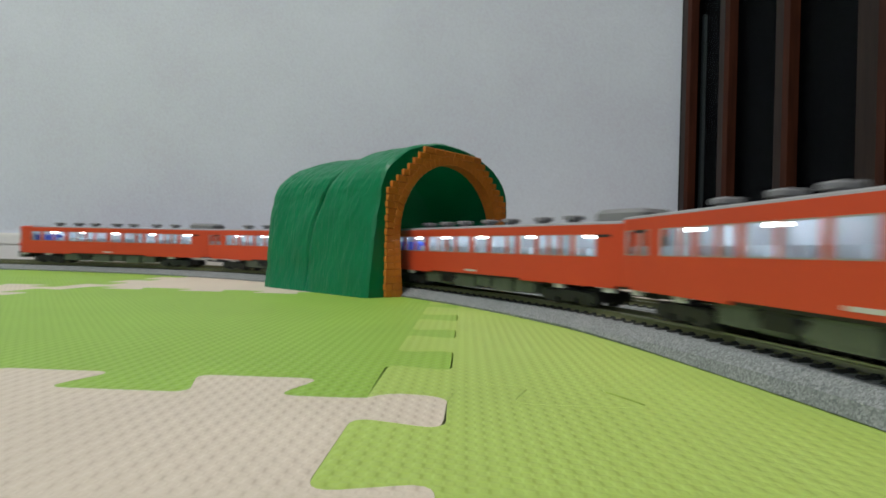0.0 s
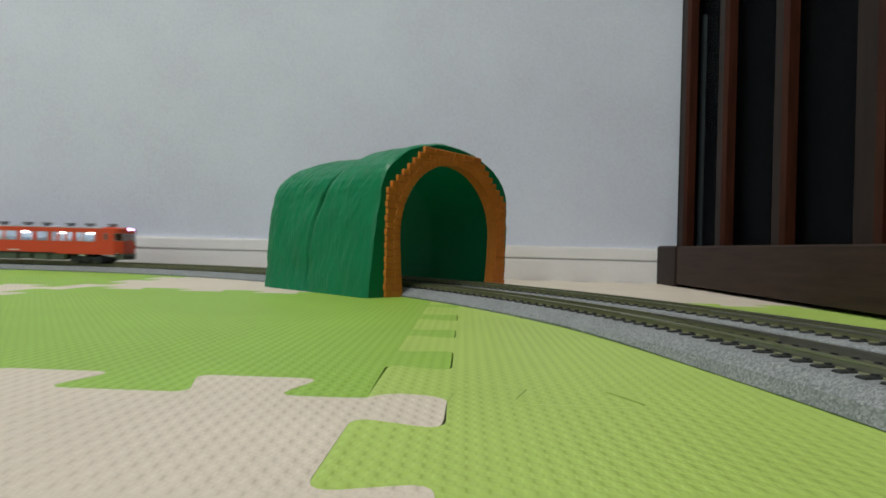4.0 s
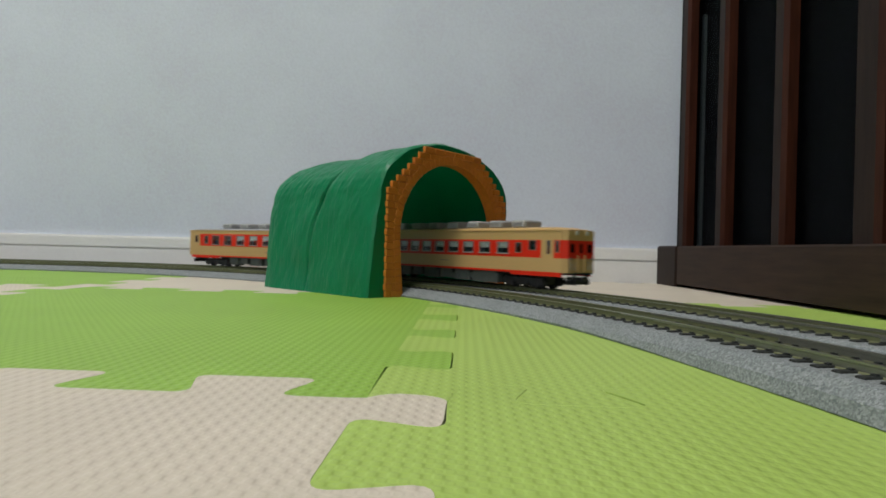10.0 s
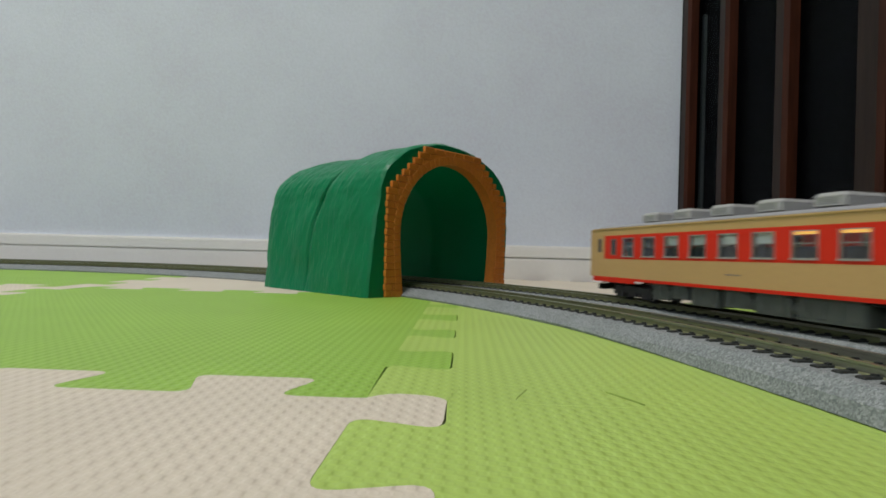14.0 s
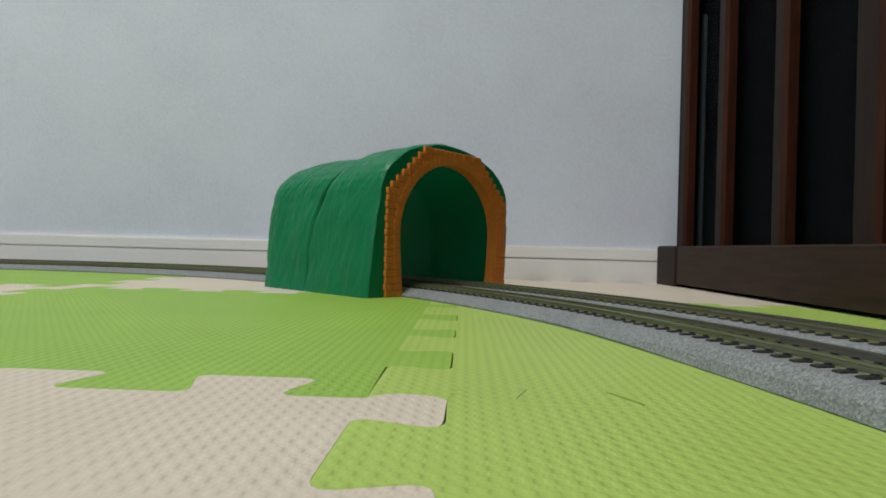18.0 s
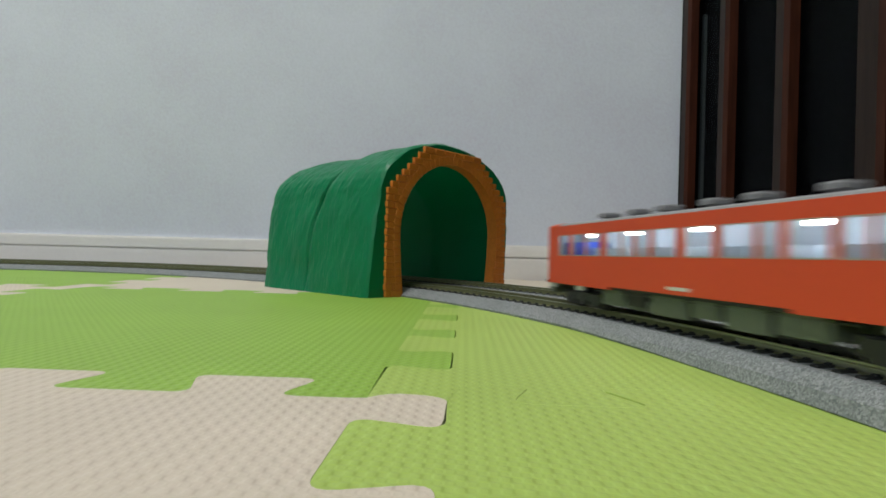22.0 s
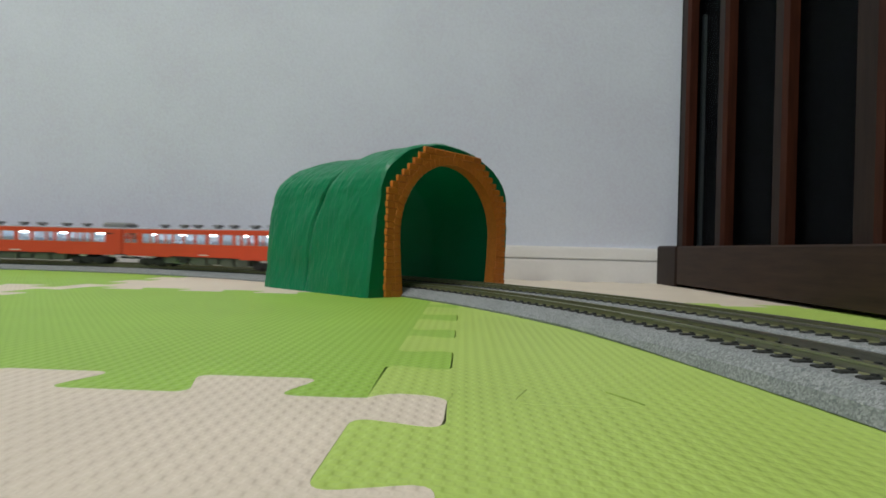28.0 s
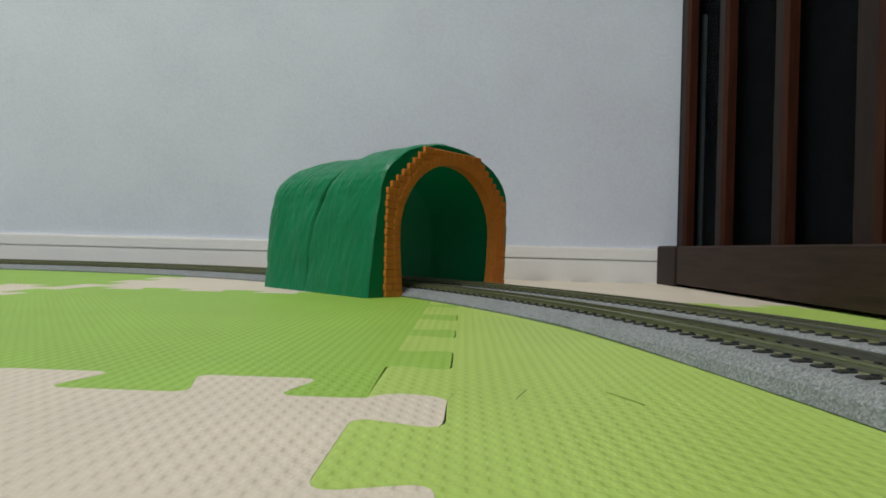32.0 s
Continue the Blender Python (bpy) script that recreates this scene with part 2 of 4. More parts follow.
bm = bmesh.new()
slanted(bm, WX0, WX1, -0.1, 0.0, FLOOR_Z - 0.05, CEIL)
setting("wall_north", bm, M_WALL, "pale blue-grey textured wallpaper wall")
bm = bmesh.new()
slanted(bm, WX0, WX1, 0.0, 0.0075, FLOOR_Z, 0.0275)
slanted(bm, WX0, WX1, 0.0, 0.0040, 0.0275, 0.0297)
slanted(bm, WX0, WX1, 0.0, 0.0075, 0.0297, 0.0425)
slanted(bm, WX0, WX1, 0.0, 0.0050, 0.0425, 0.0450)
setting("baseboard", bm, M_BASE, "white moulded baseboard with a groove")
bm = bmesh.new()
for a in ((WX0, -2.4), (-0.6, WX1)):
    box(bm, *a, WY0 - 0.1, WY0, FLOOR_Z - 0.05, CEIL)
for z in ((FLOOR_Z - 0.05, 0.7), (2.0, CEIL)):
    box(bm, -2.4, -0.6, WY0 - 0.1, WY0, *z)
setting("wall_south", bm, M_WALL, "pale wallpaper wall with an opening for the added window")
bm = bmesh.new()
box(bm, WX1, WX1 + 0.1, WY0 - 0.1, 1.15, FLOOR_Z - 0.05, CEIL)
setting("wall_east", bm, M_WALL, "pale wallpaper wall")
bm = bmesh.new()
box(bm, WX0 - 0.1, WX0, WY0 - 0.1, 1.15, FLOOR_Z - 0.05, CEIL)
setting("wall_west", bm, M_WALL, "pale wallpaper wall")
# Unseen window, added where the daylight lamp shines in.
window = tagged(new("window_1"), "unseen white framed window with clear panes, added for daylight", "window", kind="structure")
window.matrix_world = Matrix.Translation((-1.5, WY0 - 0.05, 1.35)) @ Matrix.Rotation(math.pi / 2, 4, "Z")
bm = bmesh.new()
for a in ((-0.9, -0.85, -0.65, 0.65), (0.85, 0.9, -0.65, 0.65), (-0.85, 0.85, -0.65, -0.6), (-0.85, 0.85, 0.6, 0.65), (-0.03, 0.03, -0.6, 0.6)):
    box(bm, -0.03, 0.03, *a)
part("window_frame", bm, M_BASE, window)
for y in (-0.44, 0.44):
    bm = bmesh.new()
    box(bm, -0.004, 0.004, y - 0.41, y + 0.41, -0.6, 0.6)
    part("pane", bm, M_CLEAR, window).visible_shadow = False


# ---- foam mats ----
MAT_YAW = -2.27
SIZE = 0.3
U0, V0 = -0.0139, 0.1528


def rounded(pts, r=0.0058):
    """Rounds each corner of an open path."""
    out = [pts[0]]
    for a, b, c in zip(pts, pts[1:], pts[2:]):
        a, b, c = Vector(a), Vector(b), Vector(c)
        p, q = (b + (o - b).normalized() * min(r, (o - b).length * 0.46) for o in (a, c))
        for k in range(6):
            f = k / 5
            out.append(tuple(p * (1 - f) ** 2 + b * 2 * f * (1 - f) + q * f * f))
    return out + [pts[-1]]


def seam_up(u, v):
    """From the node at (u - 0.01, v - 0.005) up to the same node one mat on; and its own right node."""
    pts = [(u - 0.01, v - 0.0092)]
    for k in range(5):
        c, w = v + (0.0438, 0.1048, 0.1650, 0.2285, 0.2790)[k], (0.0168, 0.0130, 0.0145, 0.0115, 0.0105)[k]
        pts += [(u - 0.0102, c - w + 0.0055), (u + 0.0102, c - w - 0.0008), (u + 0.0102, c + w)]
        if k < 4:
            pts.append((u - 0.0102, c + w - (0.0055 if k == 3 else 0.0042)))
    return pts + [(u - 0.01, v + SIZE - 0.0092)]


def hump(u, v):
    """The rounded top of the corner tab, from its outer end back to the node."""
    return [(u + a, v + b) for a, b in ((0.0099, -0.0088), (0.0085, -0.0068), (0.0060, -0.0053), (0.0020, -0.0043), (-0.0020, -0.0041), (-0.0050, -0.0048), (-0.0075, -0.0064))]


def seam_across(u, v):
    """From the node right of column line u to the node left of the next line."""
    pts = [(u + 0.0102, v - 0.0105), (u + 0.014, v + 0.0097)]
    for k in range(4):
        c = u + 0.046 + 0.06 * k
        lead, end = (0.001, 0.0038) if k == 0 else (0.0, 0.0)
        pts += [(c - 0.012 - lead, v + 0.0097), (c - 0.019 - lead, v - 0.0097), (c + 0.019 - end, v - 0.0097), (c + 0.012 - end * 2, v + 0.0097)]
    c = u + 0.286
    return pts + [(c - 0.012, v + 0.0097), (c - 0.019, v - 0.0097), (c - 0.001, v - 0.0099), (u + SIZE - 0.01, v - 0.0092)]


def worn(p):
    """A little more gap where the joints have been pulled apart."""
    if abs(p.y - V0) < 0.0062 and abs(p.x - 0.0160) < 0.0045:
        return 0.0001
    if abs(p.y - V0) < 0.0075 and abs(p.x - 0.0440) < 0.0050:
        return 0.0006
    if abs(p.x - U0 - 0.0102) < 0.0006 and (0.118 < p.y < 0.1405 or 0.175 < p.y < 0.34):
        return 0.00025
    if abs(p.x - U0 + 0.0102) < 0.0006 and 0.160 < p.y < 0.186:
        return 0.00035
    return 0.0


def foam_mat(i, j, m, label, gap=0.00003):
    u, v = U0 + SIZE * i, V0 + SIZE * j
    bottom, top = rounded(seam_across(u, v)), rounded(seam_across(u, v + SIZE))
    right, left = seam_up(u + SIZE, v), seam_up(u, v)
    right, left = rounded(right[:-1]) + hump(u + SIZE, v + SIZE) + right[-1:], rounded(left[:-1])
    loop = bottom[:-1] + right + top[::-1][1:-1] + left[::-1] + hump(u, v)[::-1]
    clean = [loop[0]]
    for p in loop[1:]:
        if (Vector(p) - Vector(clean[-1])).length > 1e-5:
            clean.append(p)
    n = len(clean)
    bm = bmesh.new()
    cu, cv = u + SIZE / 2, v + SIZE / 2
    def shifted(d):
        out = []
        for k in range(n):
            a, b, c = Vector(clean[k - 1]), Vector(clean[k]), Vector(clean[(k + 1) % n])
            t = (c - a)
            t = t.normalized() if t.length > 1e-9 else Vector((1, 0))
            out.append((b.x - t.y * (d + worn(b)) - cu, b.y + t.x * (d + worn(b)) - cv))
        return out
    rings = [[bm.verts.new((*p, z)) for p in shifted(d)] for d, z in ((gap, 0.0), (gap, -0.0006), (gap, FLOOR_Z))]
    for hi, lo in zip(rings, rings[1:]):
        for k in range(n):
            bm.faces.new((lo[k], lo[(k + 1) % n], hi[(k + 1) % n], hi[k]))
    f = bm.faces.new(rings[0])
    f.normal_update()
    bmesh.ops.triangulate(bm, faces=[f])
    ob = part("foam_mat", bm, m)
    ob.matrix_basis = Matrix.Rotation(radians(MAT_YAW), 4, "Z") @ Matrix.Translation((cu, cv, -0.00004 * ((i * 5 + j * 3) % 4) / 3))
    return tagged(ob, label, "play mat", "interlocking floor mats")


for i in range(-8, 1):
    for j in range(-3, 2):
        if i == 0:
            kind = "beige" if j == 1 else "pale"
        else:
            kind = "green" if (i + j) % 2 else "beige"
        m, lab = {"beige": (M_BEIGE, "beige interlocking foam mat with a woven texture"), "pale": (M_LIME_SHEEN, "lime-green interlocking foam mat with woven texture, its sheen painted paler"),
                  "green": (M_GREEN, "lime-green interlocking foam mat with woven texture")}[kind]
        foam_mat(i, j, m, lab, 0.00004)

# ---- the railway: two ovals round one pair of centres ----
CX, CY = -0.5329, 0.0456
STRAIGHT = 0.8335
R_IN, R_OUT = 0.67, 0.73
RAIL_Z = 0.0092


def loop_length(r):
    return 2 * math.pi * r + 2 * STRAIGHT


RISE, RISE_A = 0.068, radians(24)


def lifted(r, a):
    """The bend at angle a: its nearest stretch lies a little tighter and rides up on the mats."""
    f = min(1.0, max(0.0, (RISE_A - a if a > 0 else RISE_A + a) / radians(13)))
    k = 1 - RISE * f * f * (3 - 2 * f)
    return Vector((k * (CX + r * math.cos(a)), k * (CY + r * math.sin(a)), (1 - k) * (0.03765 - RAIL_Z)))


def on_track(r, s):
    """Place and heading (radians) at s metres along the oval of radius r; s = 0 is its right-hand end, growing anticlockwise."""
    total = loop_length(r)
    q = math.pi * r / 2
    s = (s + q) % total - q
    if s <= q:
        a = s / r
        if abs(a) > RISE_A:
            return Vector((CX + r * math.cos(a), CY + r * math.sin(a), 0)), a + math.pi / 2
        p, n = lifted(r, a), lifted(r, a + 0.001)
        return p, math.atan2(n.y - p.y, n.x - p.x)
    s -= q
    if s <= STRAIGHT:
        return Vector((CX - s, CY + r, 0)), math.pi
    s -= STRAIGHT
    if s <= 2 * q:
        a = math.pi / 2 + s / r
        return Vector((CX - STRAIGHT + r * math.cos(a), CY + r * math.sin(a), 0)), a + math.pi / 2
    s -= 2 * q
    return Vector((CX - STRAIGHT + s, CY - r, 0)), 0.0


def track_pose(r, s, z=0.0):
    p, h = on_track(r, s)
    return Matrix.Translation((p.x, p.y, p.z + z)) @ Matrix.Rotation(h, 4, "Z")


def swept(bm, r, s0, s1, profile, steps, mi=0):
    """A closed profile of (left, up) drawn along the oval."""
    rings = []
    for k in range(steps + 1):
        m = track_pose(r, s0 + (s1 - s0) * k / steps)
        rings.append([bm.verts.new(m @ Vector((0, l, z))) for l, z in profile])
        rise = m.translation.z
        for v, (l, z) in zip(rings[-1], profile):
            if z < 0.0030 and rise > 1e-6:   # the foot of the slope draws in and settles on the mats
                low = 0.0002 + z * max(0.15, 1 - 500 * rise) - rise
                v.co = m @ Vector((0, l * (1 - 75 * rise), low if z < 0.0014 else z))
    n = len(profile)
    for a, b in zip(rings, rings[1:]):
        for i in range(n):
            bm.faces.new((a[i], a[(i + 1) % n], b[(i + 1) % n], b[i])).material_index = mi
    bm.faces.new(rings[0][::-1]).material_index = mi
    bm.faces.new(rings[-1]).material_index = mi


BED = [(-0.0284, 0.0), (-0.0286, 0.0012), (-0.0268, 0.0024), (-0.0192, 0.0056), (-0.0180, 0.0060), (0.0180, 0.0060), (0.0192, 0.0056), (0.0268, 0.0024), (0.0286, 0.0012), (0.0284, 0.0)]


def rail_profile(c):
    return [(c - 0.0013, 0.0054), (c - 0.0012, 0.0062), (c - 0.0006, 0.0066), (c - 0.0006, 0.0082), (c - 0.0008, 0.0085), (c - 0.0008, 0.0092), (c + 0.0008, 0.0092), (c + 0.0008, 0.0085), (c + 0.0006, 0.0082), (c + 0.0006, 0.0066), (c + 0.0012, 0.0062), (c + 0.0013, 0.0054)]


TIE_STEP = 0.0077
bm = bmesh.new()
bevel_box(bm, -0.0016, 0.0016, -0.0130, 0.0146, 0.0046, 0.0066, 0.0003)
for c in (-0.00825, 0.00825):
    for e in (-0.0017, 0.0017):
        box(bm, -0.0008, 0.0008, c + e - 0.0006, c + e + 0.0006, 0.0065, 0.0071)
TIE = mesh_of("sleeper", bm, M_TIE)


def track_section(r, s0, s1, picked):
    base = new("track_section")
    tagged(base, "curved model railway track on grey ballast" if picked else "model railway track on grey ballast", "model track", "track sections")
    steps = max(4, int((s1 - s0) / 0.022))
    gap = 0.00008
    bm = bmesh.new()
    swept(bm, r, s0 + gap, s1 - gap, BED, steps)
    part("roadbed", bm, M_GRAVEL, base, "speckled grey plastic ballast")
    for c in (-0.00825, 0.00825):
        bm = bmesh.new()
        swept(bm, r, s0 + gap, s1 - gap, rail_profile(c), steps)
        for f in bm.faces:
            if f.calc_center_median().z > 0.00915:
                f.material_index = 1
        part("rail", bm, [M_RAIL, M_RAILTOP], base)
    count = int((s1 - s0) / TIE_STEP)
    poses = [track_pose(r, s0 + (k + 0.5) * (s1 - s0) / count) for k in range(count)]
    if picked:
        for m in poses:
            piece("sleeper", TIE, base, m)
    else:
        bm = bmesh.new()
        for m in poses:
            for x0, x1 in ((-0.00155, 0.00155),):
                vs = [bm.verts.new(m @ Vector(c)) for c in ((x0, -0.0160, 0.0056), (x1, -0.0160, 0.0056), (x1, 0.0160, 0.0056), (x0, 0.0160, 0.0056), (x0, -0.0160, 0.0066), (x1, -0.0160, 0.0066), (x1, 0.0160, 0.0066), (x0, 0.0160, 0.0066))]
                for f in ((4, 5, 6, 7), (0, 1, 5, 4), (1, 2, 6, 5), (2, 3, 7, 6), (3, 0, 4, 7)):
                    bm.faces.new([vs[i] for i in f])
        tagged(part("sleepers", bm, M_TIE, base), kind="stuff")


for r in (R_IN, R_OUT):
    arc = math.pi * r / 8
    cuts = [-math.pi * r / 2 + arc * k for k in range(9)]
    cuts += [cuts[-1] + STRAIGHT / 4 * k for k in range(1, 5)]
    cuts += [cuts[-1] + arc * k for k in range(1, 9)]
    cuts += [cuts[-1] + STRAIGHT / 4 * k for k in range(1, 5)]
    for k, (a, b) in enumerate(zip(cuts, cuts[1:])):
        track_section(r, a, b, 4 <= k <= 7)

# ---- toy tunnel ----
TUN = Matrix(((0.663, -0.749, 0, -0.0428), (0.749, 0.663, 0, 0.4340), (0, 0, 1, 0), (0, 0, 0, 1)))
HALF = 0.0764            # half width of the portal
TUN_LONG = 0.138


def outer_half(z):
    """Half width of the brick outline at height z."""
    if z < 0.0800:
        return HALF
    return HALF - (z - 0.0800) * 1.13


def opening(n=48):
    """The opening's curve from the left foot over the crown to the right foot, about x = 0."""
    pts = [(-0.0578, 0.0), (-0.0594, 0.012), (-0.0608, 0.026), (-0.0619, 0.040)]
    for i in range(n + 1):
        a = math.pi * (1 - i / n)
        pts.append((0.0622 * math.cos(a), 0.050 + 0.0585 * math.sin(a)))
    return pts + [(-x, z) for x, z in pts[3::-1]]


def build_tunnel():
    base = new("toy_tunnel")
    tagged(base, "green plastic toy hill tunnel with orange brick portal", "toy tunnel")
    base.matrix_world = TUN @ Matrix.Translation((HALF, 0.005, 0))
    # hill shell, in two halves parted by a groove
    rng = [(-0.0925, 0.0), (-0.0900, 0.02), (-0.0875, 0.042), (-0.0845, 0.060), (-0.0805, 0.075)]
    rng_r = [(0.0805, 0.075), (0.0815, 0.060), (0.0810, 0.042), (0.0800, 0.02), (0.0795, 0.0)]
    arch = []
    for i in range(1, 24):
        a = math.pi * (1 - i / 24)
        arch.append((0.0805 * math.cos(a), 0.075 + 0.0475 * math.sin(a) ** 0.92))
    def dense(pts, m):
        out = []
        for p, q in zip(pts, pts[1:]):
            for k in range(m):
                out.append((p[0] + (q[0] - p[0]) * k / m, p[1] + (q[1] - p[1]) * k / m))
        return out + [pts[-1]]
    sect = dense(rng + arch + rng_r, 5)
    n, m = len(sect), 210
    bm = bmesh.new()
    grid = []
    for j in range(m + 1):
        y = -0.0028 + (TUN_LONG + 0.0028) * j / m
        row = []
        for i, (x, z) in enumerate(sect):
            rise = min(1.0, max(0.0, (z - 0.03) / 0.09))
            g = y - 0.0765 + 0.026 * rise ** 1.5
            up = min(1.0, max(0.0, (z - 0.050) / 0.025))
            if g < 0:
                cut = 0.0030 * (0.35 + 0.65 * up) - (0.0031 + 0.0122 * up) * math.exp(g / 0.0032)
            else:
                cut = -0.0006 * up - 0.0012 * rise - (0.0022 + 0.0090 * up) * max(0.0, 1 - g / 0.0012)
            w = Vector((x * 26, y * 30, z * 20))
            fold = Vector((x * 60 + 3, y * 110 + z * 35, z * 40))
            crag = 0.0014 * (noise.noise(w) + 0.6 * noise.noise(w * 2.3)) + 0.0013 * (0.25 - abs(noise.noise(fold))) + 0.0009 * (0.25 - abs(noise.noise(fold * 2.7)))
            low = min(1.0, z / 0.012)
            d = (cut + crag) * (0.35 + 0.65 * low)
            edge = -0.0016 * max(0.0, 1 - (y + 0.0028) / 0.004) ** 2 - 0.0035 * max(0.0, (y - 0.120) / 0.022) ** 2
            nx = x / max(1e-6, math.hypot(x, max(0.0, z - 0.055)))
            nz = max(0.0, z - 0.055) / max(1e-6, math.hypot(x, max(0.0, z - 0.055)))
            swell = 0.0062 * max(0.0, y / TUN_LONG) * min(1.0, max(0.0, (z - 0.02) / 0.05)) if x < 0 else 0.0
            row.append(bm.verts.new((x + nx * (d + edge + swell), y, max(0.0, z + nz * (d + edge)))))
        grid.append(row)
    for a, b in zip(grid, grid[1:]):
        for i in range(n - 1):
            bm.faces.new((a[i], a[i + 1], b[i + 1], b[i]))
    # front face back to the opening, and the inner lining
    inner = opening(n - 9)
    assert len(inner) == n
    for y0, y1, ro in ((-0.0028, 0.0, grid[0]), (TUN_LONG, 0.0, grid[-1])):
        ro = [bm.verts.new(v.co) for v in ro]
        ri = [bm.verts.new((x, y0, z)) for x, z in inner]
        for i in range(n - 1):
            bm.faces.new((ro[i], ro[i + 1], ri[i + 1], ri[i]))
    part("hill_shell", bm, M_TUNNEL, base, "craggy dark green plastic hill", smooth=True)
    bm = bmesh.new()
    last = None
    for j in range(25):
        y = 0.0045 + (TUN_LONG - 0.0048) * j / 24
        fit = 1.006 if j < 12 else 0.972   # the rear half sits inside the front one
        row = [bm.verts.new((x * fit, y, z * (fit - 0.002))) for x, z in inner]
        if last:
            for i in range(n - 1):
                bm.faces.new((last[i], last[i + 1], row[i + 1], row[i]))
        last = row
    part("lining", bm, M_TUNNEL_IN, base, "smooth green inside, darkened for the shade there", smooth=True)
    # portal plate behind the bricks
    op = opening(48)
    bm = bmesh.new()
    out = []
    for x, z in op:
        if z < 0.05:
            out.append((math.copysign(HALF - 0.002, x), z))
        else:
            a = math.atan2(z - 0.05, x)
            far = 0.12
            while True:
                px, pz = math.cos(a) * far, 0.05 + math.sin(a) * far
                if pz < 0.1165 and abs(px) < outer_half(pz) - 0.004:
                    break
                far -= 0.0005
            out.append((px, pz))
    rows = []
    for y in (-0.0043, 0.0052):
        rows.append(([bm.verts.new((x, y, z)) for x, z in op], [bm.verts.new((x, y, z)) for x, z in out]))
    for i in range(len(op) - 1):
        (ia, oa), (ib, ob_) = rows
        bm.faces.new((ia[i], ia[i + 1], oa[i + 1], oa[i]))
        bm.faces.new((ib[i], ob_[i], ob_[i + 1], ib[i + 1]))
        bm.faces.new((ia[i], ib[i], ib[i + 1], ia[i + 1]))
        bm.faces.new((oa[i], oa[i + 1], ob_[i + 1], ob_[i]))
    band = []
    for i, (x, z) in enumerate(op):
        a, b = Vector(op[max(0, i - 1)]), Vector(op[min(len(op) - 1, i + 1)])
        t = (b - a).normalized()
        band.append((x, z, x - t.y * 0.0069, z + t.x * 0.0069))
    rows = [[bm.verts.new(c) for c in ((x, -0.0042, z), (x, -0.0053, z), (u, -0.0053, max(0.0, w)), (u, -0.0042, max(0.0, w)))] for x, z, u, w in band]
    for a, b in zip(rows, rows[1:]):
        for i in range(4):
            bm.faces.new((a[i], a[(i + 1) % 4], b[(i + 1) % 4], b[i]))
    portal = part("portal", bm, M_BRICK, base, "orange brick-patterned portal arch")
    # ring stones along the opening
    step = 0.0054
    run = [0.0]
    for p, q in zip(op, op[1:]):
        run.append(run[-1] + math.hypot(q[0] - p[0], q[1] - p[1]))
    count = int(run[-1] / step)
    bm = bmesh.new()
    bevel_box(bm, -step * 0.5 + 0.00015, step * 0.5 - 0.00015, 0.0, 0.0072, 0.0, 0.0024, 0.0005)
    stone = mesh_of("ring_stone", bm, M_BRICK)
    for k in range(count):
        d = (k + 0.5) * run[-1] / count
        i = max(j for j in range(len(run) - 1) if run[j] <= d)
        f = (d - run[i]) / (run[i + 1] - run[i])
        x, z = op[i][0] + (op[i + 1][0] - op[i][0]) * f, op[i][1] + (op[i + 1][1] - op[i][1]) * f
        t = Vector((op[i + 1][0] - op[i][0], 0, op[i + 1][1] - op[i][1])).normalized()
        o = Vector((-t.z, 0, t.x))
        m = Matrix(((t.x, o.x, 0, x), (0, 0, -1, -0.0034), (t.z, o.z, 0, z), (0, 0, 0, 1)))
        piece("ring_stone", stone, portal, m)
    # courses of bricks outside the ring
    course = 0.00522
    meshes = {}
    def brick(x0, x1, z):
        w = round((x1 - x0) * 2000) / 2000
        if w not in meshes:
            bm = bmesh.new()
            bevel_box(bm, -w / 2 + 0.00015, w / 2 - 0.00015, -course / 2 + 0.00016, course / 2 - 0.00016, 0.0, 0.0022, 0.0006)
            meshes[w] = mesh_of("brick", bm, M_BRICK)
        m = Matrix(((1, 0, 0, (x0 + x1) / 2), (0, 0, -1, -0.0033), (0, 1, 0, z), (0, 0, 0, 1)))
        piece("brick", meshes[w], portal, m)
    k = 0
    while (k + 1) * course < 0.1202:
        z = (k + 0.5) * course
        hw = outer_half(z - course / 2) + (0.0006 if k % 2 and z < 0.08 else 0.0)
        # where the ring ends at this height
        if z < 0.05:
            ri = 0.0578 + (0.0622 - 0.0578) * min(1.0, z / 0.045) + 0.0055
        else:
            q = (z + course / 2 - 0.05) / 0.0645
            ri = 0.0680 * math.sqrt(1 - q * q) if q < 0.985 else 0.0
        if ri > 0 and hw - ri > 0.002:
            wide = hw - ri
            for sgn in (-1, 1):
                cutn = 2 if wide > 0.012 else 1
                share = [0, 1] if cutn == 1 else ([0, 0.4, 1] if k % 2 else [0, 0.6, 1])
                for f0, f1 in zip(share, share[1:]):
                    a, b = ri + wide * f0, ri + wide * f1
                    brick(*((a, b) if sgn > 0 else (-b, -a)), z)
        elif ri == 0:
            nb = max(2, int(2 * hw / 0.011))
            for i in range(nb):
                brick(-hw + 2 * hw * i / nb, -hw + 2 * hw * (i + 1) / nb, z)
        k += 1
    return base


build_tunnel()

# ---- dark cabinet beside the wall ----
CAB_X = 0.2755


